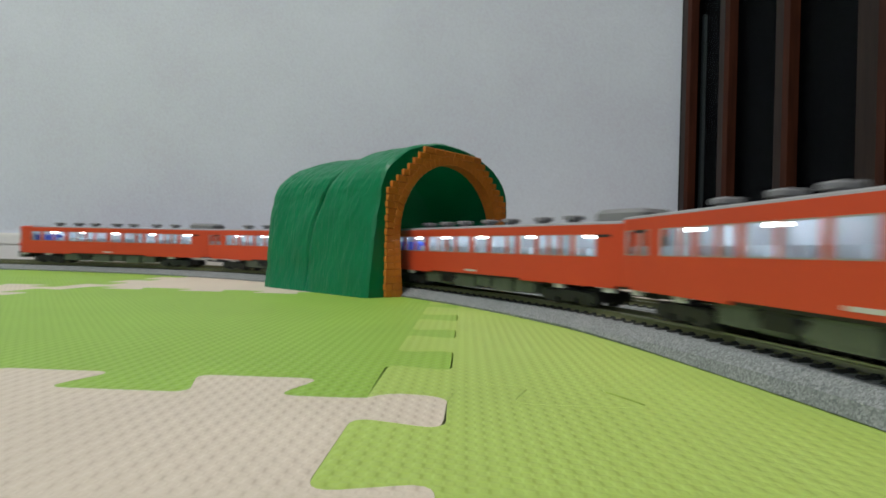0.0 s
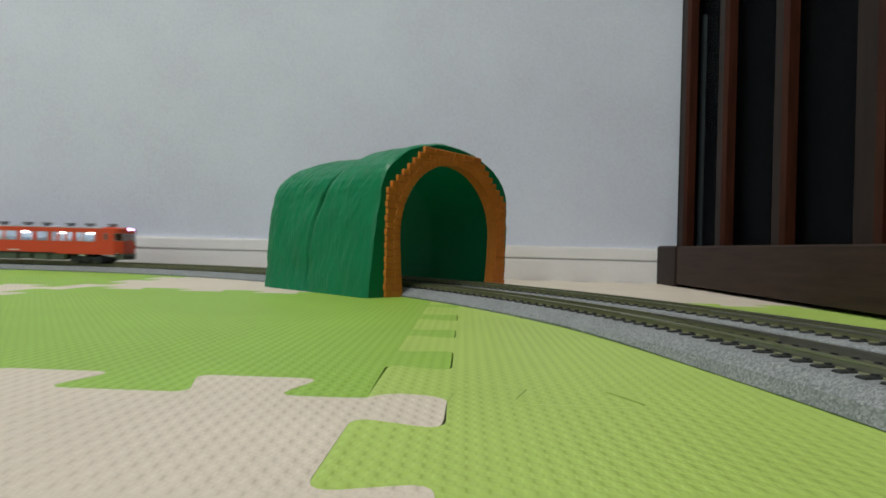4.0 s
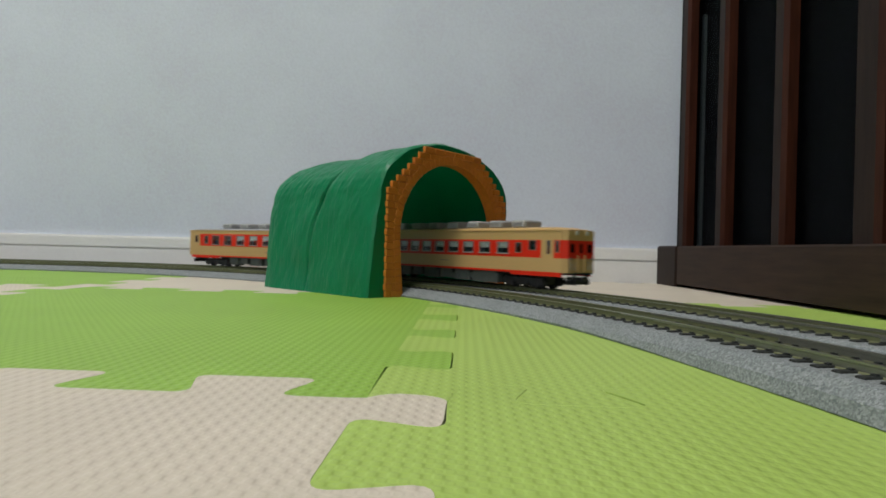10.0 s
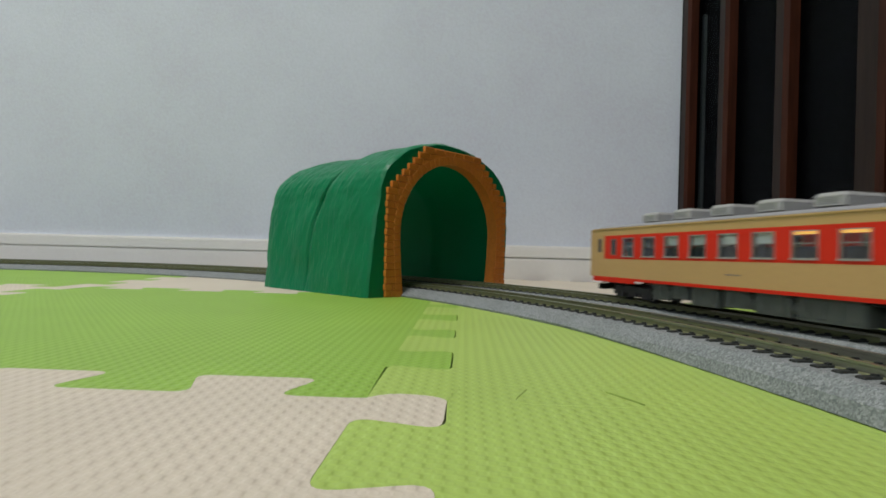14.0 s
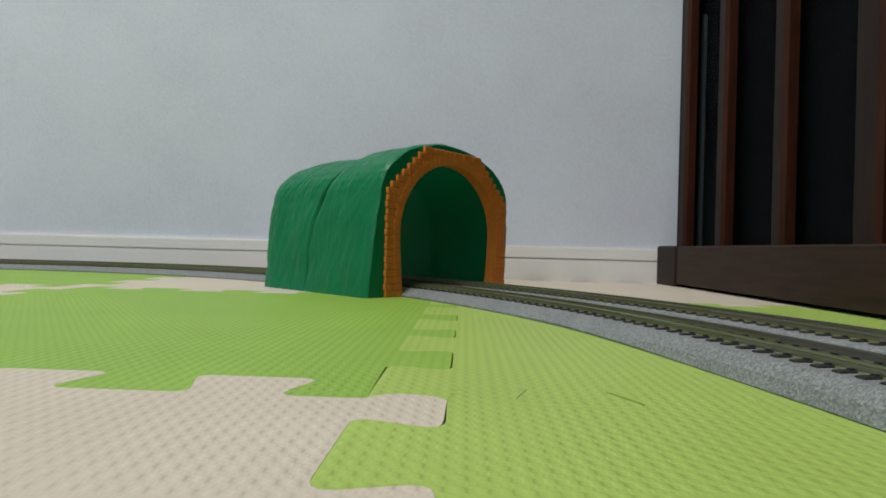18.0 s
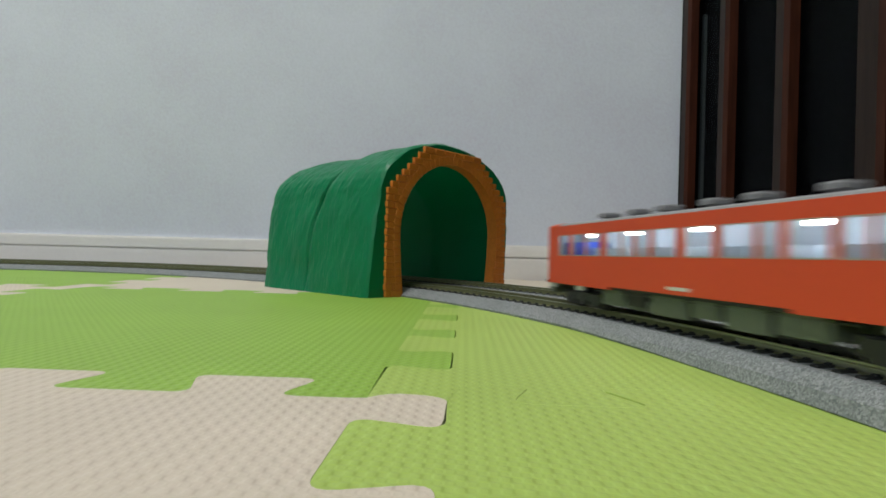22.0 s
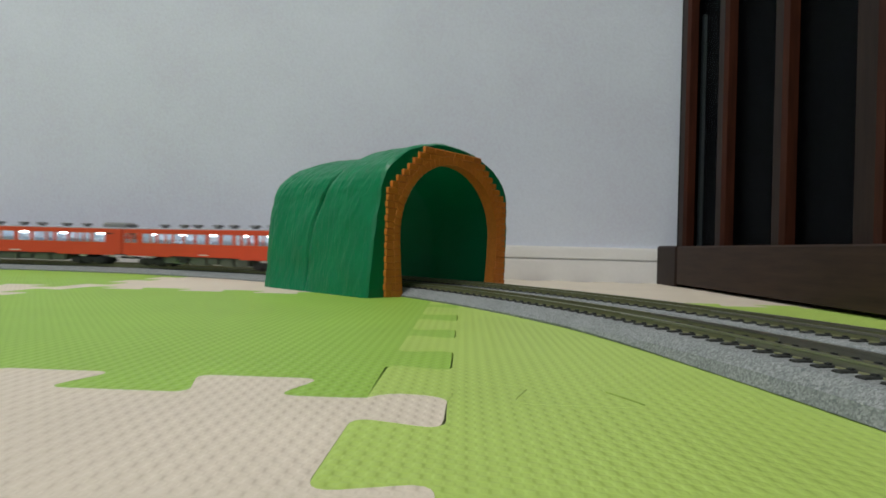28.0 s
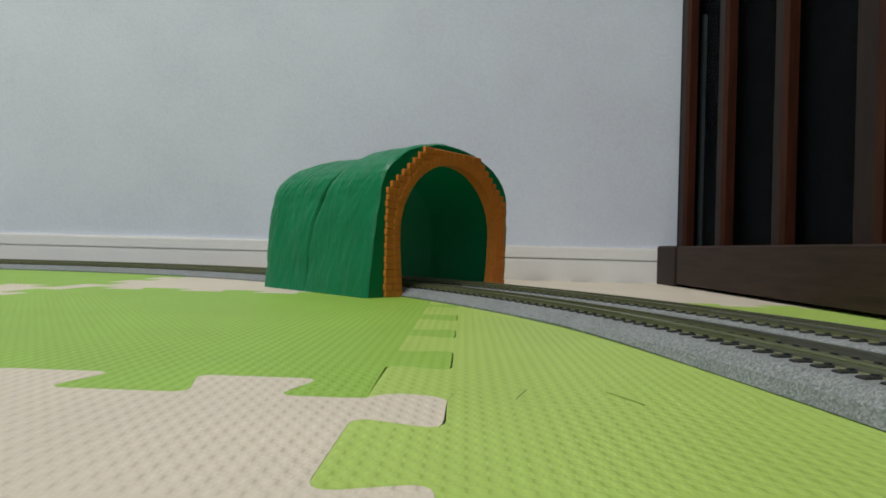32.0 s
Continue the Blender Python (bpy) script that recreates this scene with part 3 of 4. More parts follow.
def build_cabinet():
    base = new("glass_cabinet")
    base.matrix_world = Matrix.Translation((CAB_X, 0, 0))
    tagged(base, "dark brown wooden cabinet with barred glass doors", "cabinet")
    y0, y1 = -0.55, 0.744
    deep, high = 0.40, 1.75
    bm = bmesh.new()
    bevel_box(bm, 0.0, 0.06, 0.684, y1, FLOOR_Z, 0.0486, 0.002)
    part("foot", bm, M_WOOD, base, "square dark wooden foot")
    bm = bmesh.new()
    bevel_box(bm, 0.001, 0.03, y0, 0.683, 0.0035, 0.0480, 0.0015)
    part("plinth", bm, M_WOODLONG, base, "dark wooden plinth board")
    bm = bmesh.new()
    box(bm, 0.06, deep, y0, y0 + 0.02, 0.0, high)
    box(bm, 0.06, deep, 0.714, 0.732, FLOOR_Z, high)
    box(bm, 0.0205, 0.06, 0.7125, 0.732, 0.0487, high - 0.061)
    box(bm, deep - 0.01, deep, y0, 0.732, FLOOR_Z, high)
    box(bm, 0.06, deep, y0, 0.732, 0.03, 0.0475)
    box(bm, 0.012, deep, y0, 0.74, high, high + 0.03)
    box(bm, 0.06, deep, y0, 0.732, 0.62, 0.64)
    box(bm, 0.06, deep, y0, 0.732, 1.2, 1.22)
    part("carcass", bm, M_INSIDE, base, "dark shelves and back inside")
    for lo, hi, nm in ((0.692, 0.712, "stile"), (0.598, 0.617, "bar"), (0.4925, 0.512, "bar"), (0.383, 0.4105, "stile"), (0.345, 0.372, "stile"), (0.242, 0.261, "bar"), (0.142, 0.161, "bar"), (0.035, 0.060, "stile"), (0.0, 0.025, "stile"), (-0.1, -0.081, "bar"), (-0.2, -0.181, "bar"), (-0.305, -0.28, "stile")):
        bm = bmesh.new()
        w = hi - lo
        x0 = 0.0125
        sect = [(x0 + 0.003, lo), (x0, lo + 0.004), (x0, hi - 0.004), (x0 + 0.003, hi), (x0 + 0.0118, hi), (x0 + 0.0118, lo)]
        a = [bm.verts.new((x, y, 0.0481)) for x, y in sect]
        b = [bm.verts.new((x, y, high - 0.061)) for x, y in sect]
        for i in range(6):
            bm.faces.new((a[i], a[(i + 1) % 6], b[(i + 1) % 6], b[i]))
        bm.faces.new(a[::-1])
        bm.faces.new(b)
        for f in bm.faces:
            f.normal_update()
            # near side face takes the tone with the painted highlight
            if f.calc_center_median().y < lo + 0.0025:
                f.material_index = 1
        part(nm, bm, [M_WOOD, M_WOOD_LIT], base)
    for lo, hi in ((0.4105, 0.692), (0.060, 0.345), (-0.28, 0.0)):
        bm = bmesh.new()
        box(bm, 0.0246, 0.0276, lo - 0.002, hi + 0.002, 0.0484, high - 0.002)
        g = part("glass_pane", bm, M_GLASS, base, "dark reflecting glass")
    # thin pale upright strip, a little behind the first pane
    bm = bmesh.new()
    box(bm, 0.034, 0.038, 0.700, 0.706, 0.0481, 0.33)
    part("shelf_post", bm, M_PALEGREY, base, "thin pale upright strip behind the glass")
    bm = bmesh.new()
    box(bm, 0.0, 0.03, y0, 0.74, high - 0.06, high)
    part("top_rail", bm, M_WOOD, base)


build_cabinet()

# ---- model trains ----
CAR_L, CAR_W = 0.2625, 0.0180      # body length, half width
PITCH_O, PITCH_C = 0.2690, 0.2710
SOLE, W_LO, W_HI, EAVE = 0.0134, 0.0276, 0.0390, 0.0442
BOGIE_AT = 0.0875

PANES = {}
M_SASH = surface("dull_sash_grey", (0.22, 0.17, 0.13), 0.5, 500, 0.1)


def window_mesh(w, h, mats, frame_mat, mi_key):
    """A framed pane in the x-z plane, facing +y."""
    key = (round(w, 4), round(h, 4), mi_key)
    if key not in PANES:
        bm = bmesh.new()
        f = 0.0005 if mi_key != "cream" else 0.00042
        loops = []
        for x, z, y in ((w / 2, h / 2, -0.0006), (w / 2, h / 2, 0.0003), (w / 2 - f, h / 2 - f, 0.0003), (w / 2 - f, h / 2 - f, -0.0006)):
            loops.append([bm.verts.new((sx * x, y, sz * z)) for sx, sz in ((-1, -1), (1, -1), (1, 1), (-1, 1))])
        for k in range(4):
            p, q = loops[k], loops[(k + 1) % 4]
            for i in range(4):
                bm.faces.new((p[i], p[(i + 1) % 4], q[(i + 1) % 4], q[i]))
        fr = mesh_of("window_frame", bm, frame_mat)
        more = []
        if mi_key == "cream":
            bm = bmesh.new()
            box(bm, -w / 2 + f, w / 2 - f, -0.0003, 0.0001, 0.0004, 0.0007, 0)
            more.append(("sash_bar", mesh_of("sash_bar", bm, frame_mat)))
            bm = bmesh.new()
            box(bm, -w / 2 - 0.0003, w / 2 + 0.0003, 0.00031, 0.0007, -h / 2 - 0.0004, -h / 2 + 0.0003, 0)
            more.append(("sill", mesh_of("sill", bm, frame_mat)))
        bm = bmesh.new()
        box(bm, -w / 2 + f, w / 2 - f, -0.0004, -0.0001, -h / 2 + f, h / 2 - f, 0)
        PANES[key] = (fr, mesh_of("pane", bm, mats), more)
    return PANES[key]


def bogie(car, x, mat_frame):
    bm = bmesh.new()
    for sy in (-1, 1):
        y = sy * 0.0128
        box(bm, -0.0190, 0.0190, y - 0.0011, y + 0.0011, 0.0046, 0.0086)
        for ax in (-0.0131, 0.0131):
            bevel_box(bm, ax - 0.0044, ax + 0.0044, y - 0.0016, y + 0.0016, 0.0018, 0.0088, 0.0008)
        bevel_box(bm, -0.005, 0.005, y - 0.0016, y + 0.0016, 0.0026, 0.0092, 0.0006)
        box(bm, -0.0205, -0.0172, y - 0.001, y + 0.001, 0.0032, 0.0066)
        box(bm, 0.0172, 0.0205, y - 0.001, y + 0.001, 0.0032, 0.0066)
    box(bm, -0.0170, 0.0170, -0.0060, 0.0060, 0.0030, 0.0095)
    box(bm, -0.004, 0.004, -0.004, 0.004, 0.0095, 0.0135)
    me = mesh_of("bogie", bm, mat_frame)
    b = new("bogie", me)
    b.parent = car
    b.matrix_basis = Matrix.Translation((x, 0, 0))
    for ax in (-0.0131, 0.0131):
        bm = bmesh.new()
        for y in (-0.0079, 0.0079):
            barrel(bm, (0, y, 0), 1, 0.0053, 0.0011, 20)
            barrel(bm, (0, y * 0.86, 0), 1, 0.0060, 0.0003, 20)
        barrel(bm, (0, 0, 0), 1, 0.0011, 0.0115, 8)
        w = part("wheelset", bm, M_STEEL, b)
        w.matrix_basis = Matrix.Translation((ax, 0, 0.0053))
    return b


def roof_profile(top, half=CAR_W, eave=EAVE, n=14):
    pts = []
    for i in range(n + 1):
        a = math.pi * i / n
        pts.append((half * math.copysign(abs(math.cos(a)) ** 0.55, math.cos(a)), eave + (top - eave) * math.sin(a) ** 0.75))
    return pts


def roof_mesh(bm, x0, x1, top, mi=0, cab=0):
    """An arched roof; a cab end (cab = 1 front, -1 rear) comes down in a dome."""
    xs = [x0 + (x1 - x0) * k / 20 for k in range(21)] if not cab else sorted({x0, x1} | {(x1 - 0.018 * k / 8 if cab > 0 else x0 + 0.018 * k / 8) for k in range(9)})
    rows = []
    for x in xs:
        d = max(0.0, (x - (x1 - 0.018)) / 0.018) if cab > 0 else (max(0.0, ((x0 + 0.018) - x) / 0.018) if cab < 0 else 0.0)
        t = top - 0.0021 * d * d
        rows.append([bm.verts.new((x, y * (1 - 0.2 * d ** 2.5), z)) for y, z in roof_profile(t)])
    for a, b in zip(rows, rows[1:]):
        for i in range(len(a) - 1):
            bm.faces.new((a[i], a[i + 1], b[i + 1], b[i])).material_index = mi
        bm.faces.new((a[-1], a[0], b[0], b[-1])).material_index = mi
    bm.faces.new(rows[0][::-1]).material_index = mi
    bm.faces.new(rows[-1]).material_index = mi


def sides(bm, wins, bands, x0, x1, skip=()):
    """Both side walls as bands of panels, with the window openings left open. bands: (z0, z1, material); wins: (x0, x1, z0, z1)."""
    zs = sorted({z for b in bands for z in b[:2]} | {z for w in wins for z in w[2:4]})
    xs = sorted({x0, x1} | {x for w in wins for x in w[:2]} | {x for s in skip for x in s[:2]})
    for za, zb in zip(zs, zs[1:]):
        zm = (za + zb) / 2
        run = None
        for xa, xb in zip(xs, xs[1:]):
            xm = (xa + xb) / 2
            open_ = any(w[0] < xm < w[1] and w[2] < zm < w[3] for w in wins)
            mi = next(b[2] for b in bands if b[0] <= zm <= b[1])
            for s in skip:
                if s[0] < xm < s[1] and s[2] < zm < s[3]:
                    mi = s[4]
            if run and (open_ or run[2] != mi):
                for sy in (-1, 1):
                    box(bm, run[0], run[1], *sorted((sy * CAR_W, sy * (CAR_W - 0.0009))), za, zb, run[2])
                run = None
            if not open_:
                run = [xa if run is None else run[0], xb, mi]
        if run:
            for sy in (-1, 1):
                box(bm, run[0], run[1], *sorted((sy * CAR_W, sy * (CAR_W - 0.0009))), za, zb, run[2])


CHAMFER = 0.0038


def cab_corners(bm, nose, s, bands, deep=CHAMFER, inset=0.0026):
    """Slanting corner panels between the sides and the cab face."""
    for z0, z1, mi in bands:
        for sy in (-1, 1):
            pts = [(nose - s * deep, sy * CAR_W), (nose, sy * (CAR_W - inset)), (nose - s * 0.0012, sy * (CAR_W - inset - 0.0010)), (nose - s * deep, sy * (CAR_W - 0.0010))]
            a = [bm.verts.new((x, y, z0)) for x, y in pts]
            b = [bm.verts.new((x, y, z1)) for x, y in pts]
            for i in range(4):
                bm.faces.new((a[i], a[(i + 1) % 4], b[(i + 1) % 4], b[i])).material_index = mi
            bm.faces.new(a[::-1]).material_index = mi
            bm.faces.new(b).material_index = mi


def end_wall(bm, x, thick, z0, top, mi, holes=(), bands=(), narrow=0.0009):
    """A flat end closing the body at x, with openings (y0, y1, z0, z1); bands give other colours."""
    ys = sorted({-CAR_W + narrow, CAR_W - narrow} | {y for h in holes for y in h[:2]})
    zs = sorted({z0, EAVE - 0.0002} | {z for h in holes for z in h[2:4]} | {z for b in bands for z in b[:2]})
    for za, zb in zip(zs, zs[1:]):
        for ya, yb in zip(ys, ys[1:]):
            ym, zm = (ya + yb) / 2, (za + zb) / 2
            if any(h[0] < ym < h[1] and h[2] < zm < h[3] for h in holes):
                continue
            m = next((b[2] for b in bands if b[0] < zm < b[1]), mi)
            box(bm, *sorted((x, x + thick)), ya, yb, za, zb, m)


def add_windows(car, wins, pane_mat, frame_mat, key):
    for xa, xb, za, zb in wins:
        fr, pn, more = window_mesh(xb - xa, zb - za, pane_mat, frame_mat, key)
        for sy in (-1, 1):
            w = piece("window", fr, car, Matrix.Translation(((xa + xb) / 2, sy * (CAR_W - 0.0002), (za + zb) / 2)) @ Matrix.Rotation(0 if sy > 0 else math.pi, 4, "Z"))
            for nm, me in [("pane", pn)] + more:
                piece(nm, me, w, Matrix.Identity(4))


def underfloor(car, items, mat, seed):
    rnd = random.Random(seed)
    for x0, x1, z0, tone_m in items:
        for sy in (-1, 1):
            bm = bmesh.new()
            ya, yb = sorted((sy * 0.0155, sy * (0.004 + rnd.random() * 0.004)))
            bevel_box(bm, x0, x1, ya, yb, z0, SOLE - 0.0009, 0.0007)
            n = max(1, int((x1 - x0) / 0.007))
            for k in range(n):
                c = x0 + (k + 0.5) * (x1 - x0) / n
                box(bm, c - 0.0022, c + 0.0022, *sorted((sy * 0.0154, sy * 0.0159)), z0 + 0.0016, SOLE - 0.0028)
            part("equipment_box", bm, tone_m or mat, car)
    for sy in (-1, 1):
        for x, half in ((-0.0545, 0.0085), (0.0135, 0.0095), (0.0345, 0.0070)):
            bm = bmesh.new()
            barrel(bm, (x + 0.002 * sy, sy * 0.0128, 0.0058 + 0.001 * rnd.random()), 0, 0.0024, half, 14)
            part("air_tank", bm, mat, car, smooth=True)
        bm = bmesh.new()
        barrel(bm, (0, sy * 0.0150, SOLE - 0.0024), 0, 0.0005, CAR_L * 0.27, 8)
        part("pipe", bm, M_BLACK, car)
    bm = bmesh.new()
    box(bm, -CAR_L / 2 + 0.002, CAR_L / 2 - 0.002, -0.0168, 0.0168, SOLE - 0.0013, SOLE - 0.0001)
    part("underframe", bm, M_BLACK, car)


def couplers(car):
    for sx in (-1, 1):
        bm = bmesh.new()
        x = sx * CAR_L / 2
        box(bm, *sorted((x - sx * 0.012, x + sx * 0.0036)), -0.0012, 0.0012, 0.0078, 0.0102)
        box(bm, *sorted((x + sx * 0.0012, x + sx * 0.0042)), -0.0028, 0.0028, 0.0074, 0.0106)
        part("coupler", bm, M_BLACK, car)
        bm = bmesh.new()
        box(bm, *sorted((x, x + sx * 0.0022)), -0.0058, -0.0046, 0.0145, 0.038)
        box(bm, *sorted((x, x + sx * 0.0022)), 0.0046, 0.0058, 0.0145, 0.038)
        box(bm, *sorted((x, x + sx * 0.0022)), -0.0058, 0.0058, 0.038, 0.0392)
        if (car["cab"] != sx):
            part("gangway", bm, M_BLACK, car)
        else:
            bm.free()


def seats(car, wins, mat, blue=()):
    """Rows of seats behind the windows, their backs a little above the sill."""
    bm = bmesh.new()
    for xa, xb, za, zb in wins:
        c = (xa + xb) / 2
        mi = 1 if any(a < c < b for a, b in blue) else 0
        for sy in (-1, 1):
            ya, yb = sorted((sy * 0.0150, sy * 0.0035))
            for e in (-0.0042, 0.0042):
                box(bm, c + e - 0.0012, c + e + 0.0012, ya, yb, 0.0146, 0.0318 if mi == 0 else 0.0350, mi)
            box(bm, c - 0.0060, c + 0.0060, ya, yb, 0.0146, 0.0212, mi)
    part("seats", bm, [mat, M_SEAT_BLUE], car)


def orange_car(variant):
    """Vermilion diesel car, lit inside. variant 1: cab in front, box on the rear roof; -1: cab at the rear."""
    car = new("model_railcar")
    car["cab"] = variant
    if variant > 0:
        fr = [(0.086, 0.136), (0.152, 0.205), (0.212, 0.268), (0.290, 0.338), (0.342, 0.379), (0.388, 0.425), (0.436, 0.494), (0.514, 0.571), (0.586, 0.643), (0.652, 0.680), (0.694, 0.746), (0.757, 0.786), (0.792, 0.820), (0.827, 0.855), (0.866, 0.923)]
        wins = [(CAR_L / 2 - b * CAR_L, CAR_L / 2 - a * CAR_L) for a, b in fr]
        vents = [CAR_L / 2 - f * CAR_L for f in (0.171, 0.277, 0.369, 0.486, 0.574, 0.694, 0.791)]
        lights = [0.20, 0.36, 0.53, 0.72, 0.895]
    else:
        fr = [(0.012, 0.050), (0.062, 0.092), (0.130, 0.178), (0.186, 0.216), (0.230, 0.270), (0.280, 0.313), (0.327, 0.380), (0.389, 0.445), (0.457, 0.512), (0.529, 0.587), (0.606, 0.659), (0.676, 0.700), (0.714, 0.740), (0.750, 0.772), (0.793, 0.817), (0.822, 0.880)]
        wins = [(CAR_L / 2 - b * CAR_L, CAR_L / 2 - a * CAR_L) for a, b in fr]
        vents = [CAR_L / 2 - f * CAR_L for f in (0.1875, 0.308, 0.391, 0.51, 0.6, 0.716, 0.81, 0.918)]
        lights = [0.20, 0.365, 0.54, 0.726, 0.85]
    wins = [(a, b, W_LO, W_HI) for a, b in wins]
    cabx = variant * (CAR_L / 2 - 0.0184)
    cab_win = (cabx - 0.0021, cabx + 0.0021, 0.0305, 0.0385)
    every = wins + ([cab_win] if variant < 0 else [])
    bm = bmesh.new()
    nose = variant * CAR_L / 2
    deep, inset = 0.0078, 0.0052
    ends = sorted((-nose, nose - variant * deep))
    sides(bm, every, [(SOLE, EAVE, 0)], *ends)
    cab_corners(bm, nose, variant, [(SOLE, 0.0294, 0), (0.0388, EAVE - 0.0002, 0)], deep, inset)
    face = [(-0.0124, -0.0044, 0.0294, 0.0386), (0.0044, 0.0124, 0.0294, 0.0386), (-0.0030, 0.0030, 0.0310, 0.0385)]
    end_wall(bm, nose, -variant * 0.0012, SOLE, EAVE, 0, face, narrow=inset)
    end_wall(bm, -nose, variant * 0.0010, SOLE, EAVE, 0, [(-0.0042, 0.0042, 0.0150, 0.0370)])
    box(bm, -CAR_L / 2 + 0.0042, CAR_L / 2 - 0.0042, -CAR_W + 0.001, CAR_W - 0.001, SOLE, SOLE + 0.0010, 1)
    for sy in (-1, 1):
        for e in (-1, 1):
            xa, xb = sorted((e * (CAR_L / 2 - deep), e * 0.052))
            box(bm, xa, xb, *sorted((sy * CAR_W, sy * (CAR_W - 0.0009))), SOLE - 0.0013, SOLE, 0)
    part("body", bm, [M_ORANGE, M_LINING], car, "vermilion painted body shell")
    bm = bmesh.new()
    roof_mesh(bm, -CAR_L / 2 + (0.022 if variant < 0 else 0), CAR_L / 2 - (0.022 if variant > 0 else 0), 0.0463)
    part("roof", bm, M_ROOF, car, "matt grey roof", smooth=False)
    bm = bmesh.new()
    a, b = sorted((nose, nose - variant * 0.0218))
    roof_mesh(bm, a, b, 0.0465, cab=variant)
    part("cab_roof", bm, M_ORANGE, car, "vermilion domed cab roof")
    add_windows(car, wins, M_PANE, M_FRAME, "orange")
    if variant < 0:
        add_windows(car, [cab_win], M_PANE_DARK, M_FRAME, "cabside")
    # cab face windows and lamps
    for ya, yb, za, zb in face:
        frm, pn, more = window_mesh(yb - ya, zb - za, M_PANE_CAB, M_FRAME, "cab")
        w = piece("cab_window", frm, car, Matrix.Translation((nose - variant * 0.0002, (ya + yb) / 2, (za + zb) / 2)) @ Matrix.Rotation(-variant * math.pi / 2, 4, "Z"))
        piece("pane", pn, w, Matrix.Identity(4))
    for sy in (-1, 1):
        # corner window that wraps from the cab's face to its side
        frm, pn, more = window_mesh(math.hypot(deep, inset) - 0.0002, 0.0094, M_PANE_CAB, M_FRAME, "corner")
        spot = Matrix.Translation((nose - variant * (deep / 2 + 0.0003), sy * (CAR_W - inset / 2 - 0.0003), 0.0341))
        w = piece("corner_window", frm, car, spot @ Matrix.Rotation(math.atan2(sy * deep, variant * inset) - math.pi / 2, 4, "Z"))
        piece("pane", pn, w, Matrix.Identity(4))
        for x in (-CAR_L / 2 + 0.012, -CAR_L / 2 + 0.047, CAR_L / 2 - 0.047, CAR_L / 2 - 0.012):
            bm = bmesh.new()
            box(bm, x - 0.0034, x + 0.0034, *sorted((sy * (CAR_W - 0.0006), sy * (CAR_W - 0.0028))), 0.0098, 0.0120)
            part("door_step", bm, M_PALEGREY, car, "small pale step below the body")
        bm = bmesh.new()
        box(bm, -0.0065, 0.0065, *sorted((sy * (CAR_W + 0.00012), sy * (CAR_W - 0.0004))), 0.0150, 0.0163)
        part("lettering_bar", bm, M_PALEGREY, car, "small pale lettering")
    bm = bmesh.new()
    bevel_box(bm, *sorted((nose - variant * 0.004, nose + variant * 0.0012)), -0.0072, 0.0072, 0.0418, 0.0461, 0.0012)
    case = part("headlight_case", bm, M_ORANGE, car)
    for y in (-0.0036, 0.0036):
        bm = bmesh.new()
        barrel(bm, (nose + variant * 0.0014, y, 0.0439), 0, 0.0017, 0.0004, 16)
        part("headlight", bm, M_HEAD if variant < 0 else M_LENS, case, "glowing violet-white headlight" if variant < 0 else "")
    for y in (-0.0125, 0.0125):
        bm = bmesh.new()
        barrel(bm, (nose + variant * 0.0004, y, 0.0225), 0, 0.0014, 0.0004, 14)
        part("tail_light", bm, M_RED, car)
    bm = bmesh.new()
    prism(bm, [(nose - variant * 0.010, 0.0136), (nose + variant * 0.0008, 0.0136), (nose - variant * 0.0002, 0.0062), (nose - variant * 0.0075, 0.0062)], -0.0135, 0.0135)
    part("snow_plough", bm, M_UNDER_O, car, "grey-green plough under the cab")
    # seats, lining
    blue = [(CAR_L / 2 - 0.21 * CAR_L, CAR_L / 2 - 0.05 * CAR_L)] if variant > 0 else []
    seats(car, wins, M_LINING, blue)
    # Added screen: catches the strip light behind the windows, keeps the cab dark.
    bm = bmesh.new()
    back = variant * (CAR_L / 2 - (0.018 if variant > 0 else 0.027))
    box(bm, *sorted((-variant * (CAR_L / 2 - 0.012), back)), -0.0025, 0.0025, SOLE + 0.0012, 0.0425)
    box(bm, *sorted((back, back + variant * 0.001)), -0.0168, 0.0168, SOLE + 0.0012, 0.0430)
    part("light_screen", bm, M_LINING, car, "added pale screen that catches the strip light")
    bm = bmesh.new()
    lit = sorted((-variant * (CAR_L / 2 - 0.004), variant * (CAR_L / 2 - (0.020 if variant > 0 else 0.028))))
    for y in (-0.0095, 0.0095):
        box(bm, *lit, y - 0.003, y + 0.003, 0.0420, 0.0427)
    part("light_strip", bm, M_LED, car, "white interior light strip")
    for k, f in enumerate(lights):
        x = CAR_L / 2 - f * CAR_L
        for sy in (-1, 1):
            bm = bmesh.new()
            bevel_box(bm, x - 0.0030, x + 0.0030, *sorted((sy * 0.0160, sy * 0.0128)), 0.0374, 0.0386, 0.0003)
            part("led", bm, M_LEDSPOT, car, "bright white diode")
    # roof fittings
    for x in vents:
        bm = bmesh.new()
        box(bm, x - 0.0026, x + 0.0026, -0.0026, 0.0026, 0.0445, 0.0488)
        bevel_box(bm, x - 0.0044, x + 0.0044, -0.0046, 0.0046, 0.0484, 0.0508, 0.0007)
        part("roof_vent", bm, M_VENT, car, "flat dark grey roof vent")
    if variant > 0:
        bm = bmesh.new()
        x = CAR_L / 2 - 0.945 * CAR_L
        bevel_box(bm, x - 0.0175, x + 0.0135, -0.0125, 0.0125, 0.0445, 0.0522, 0.0022)
        part("roof_tank", bm, M_VENT, car, "large dark grey roof box")
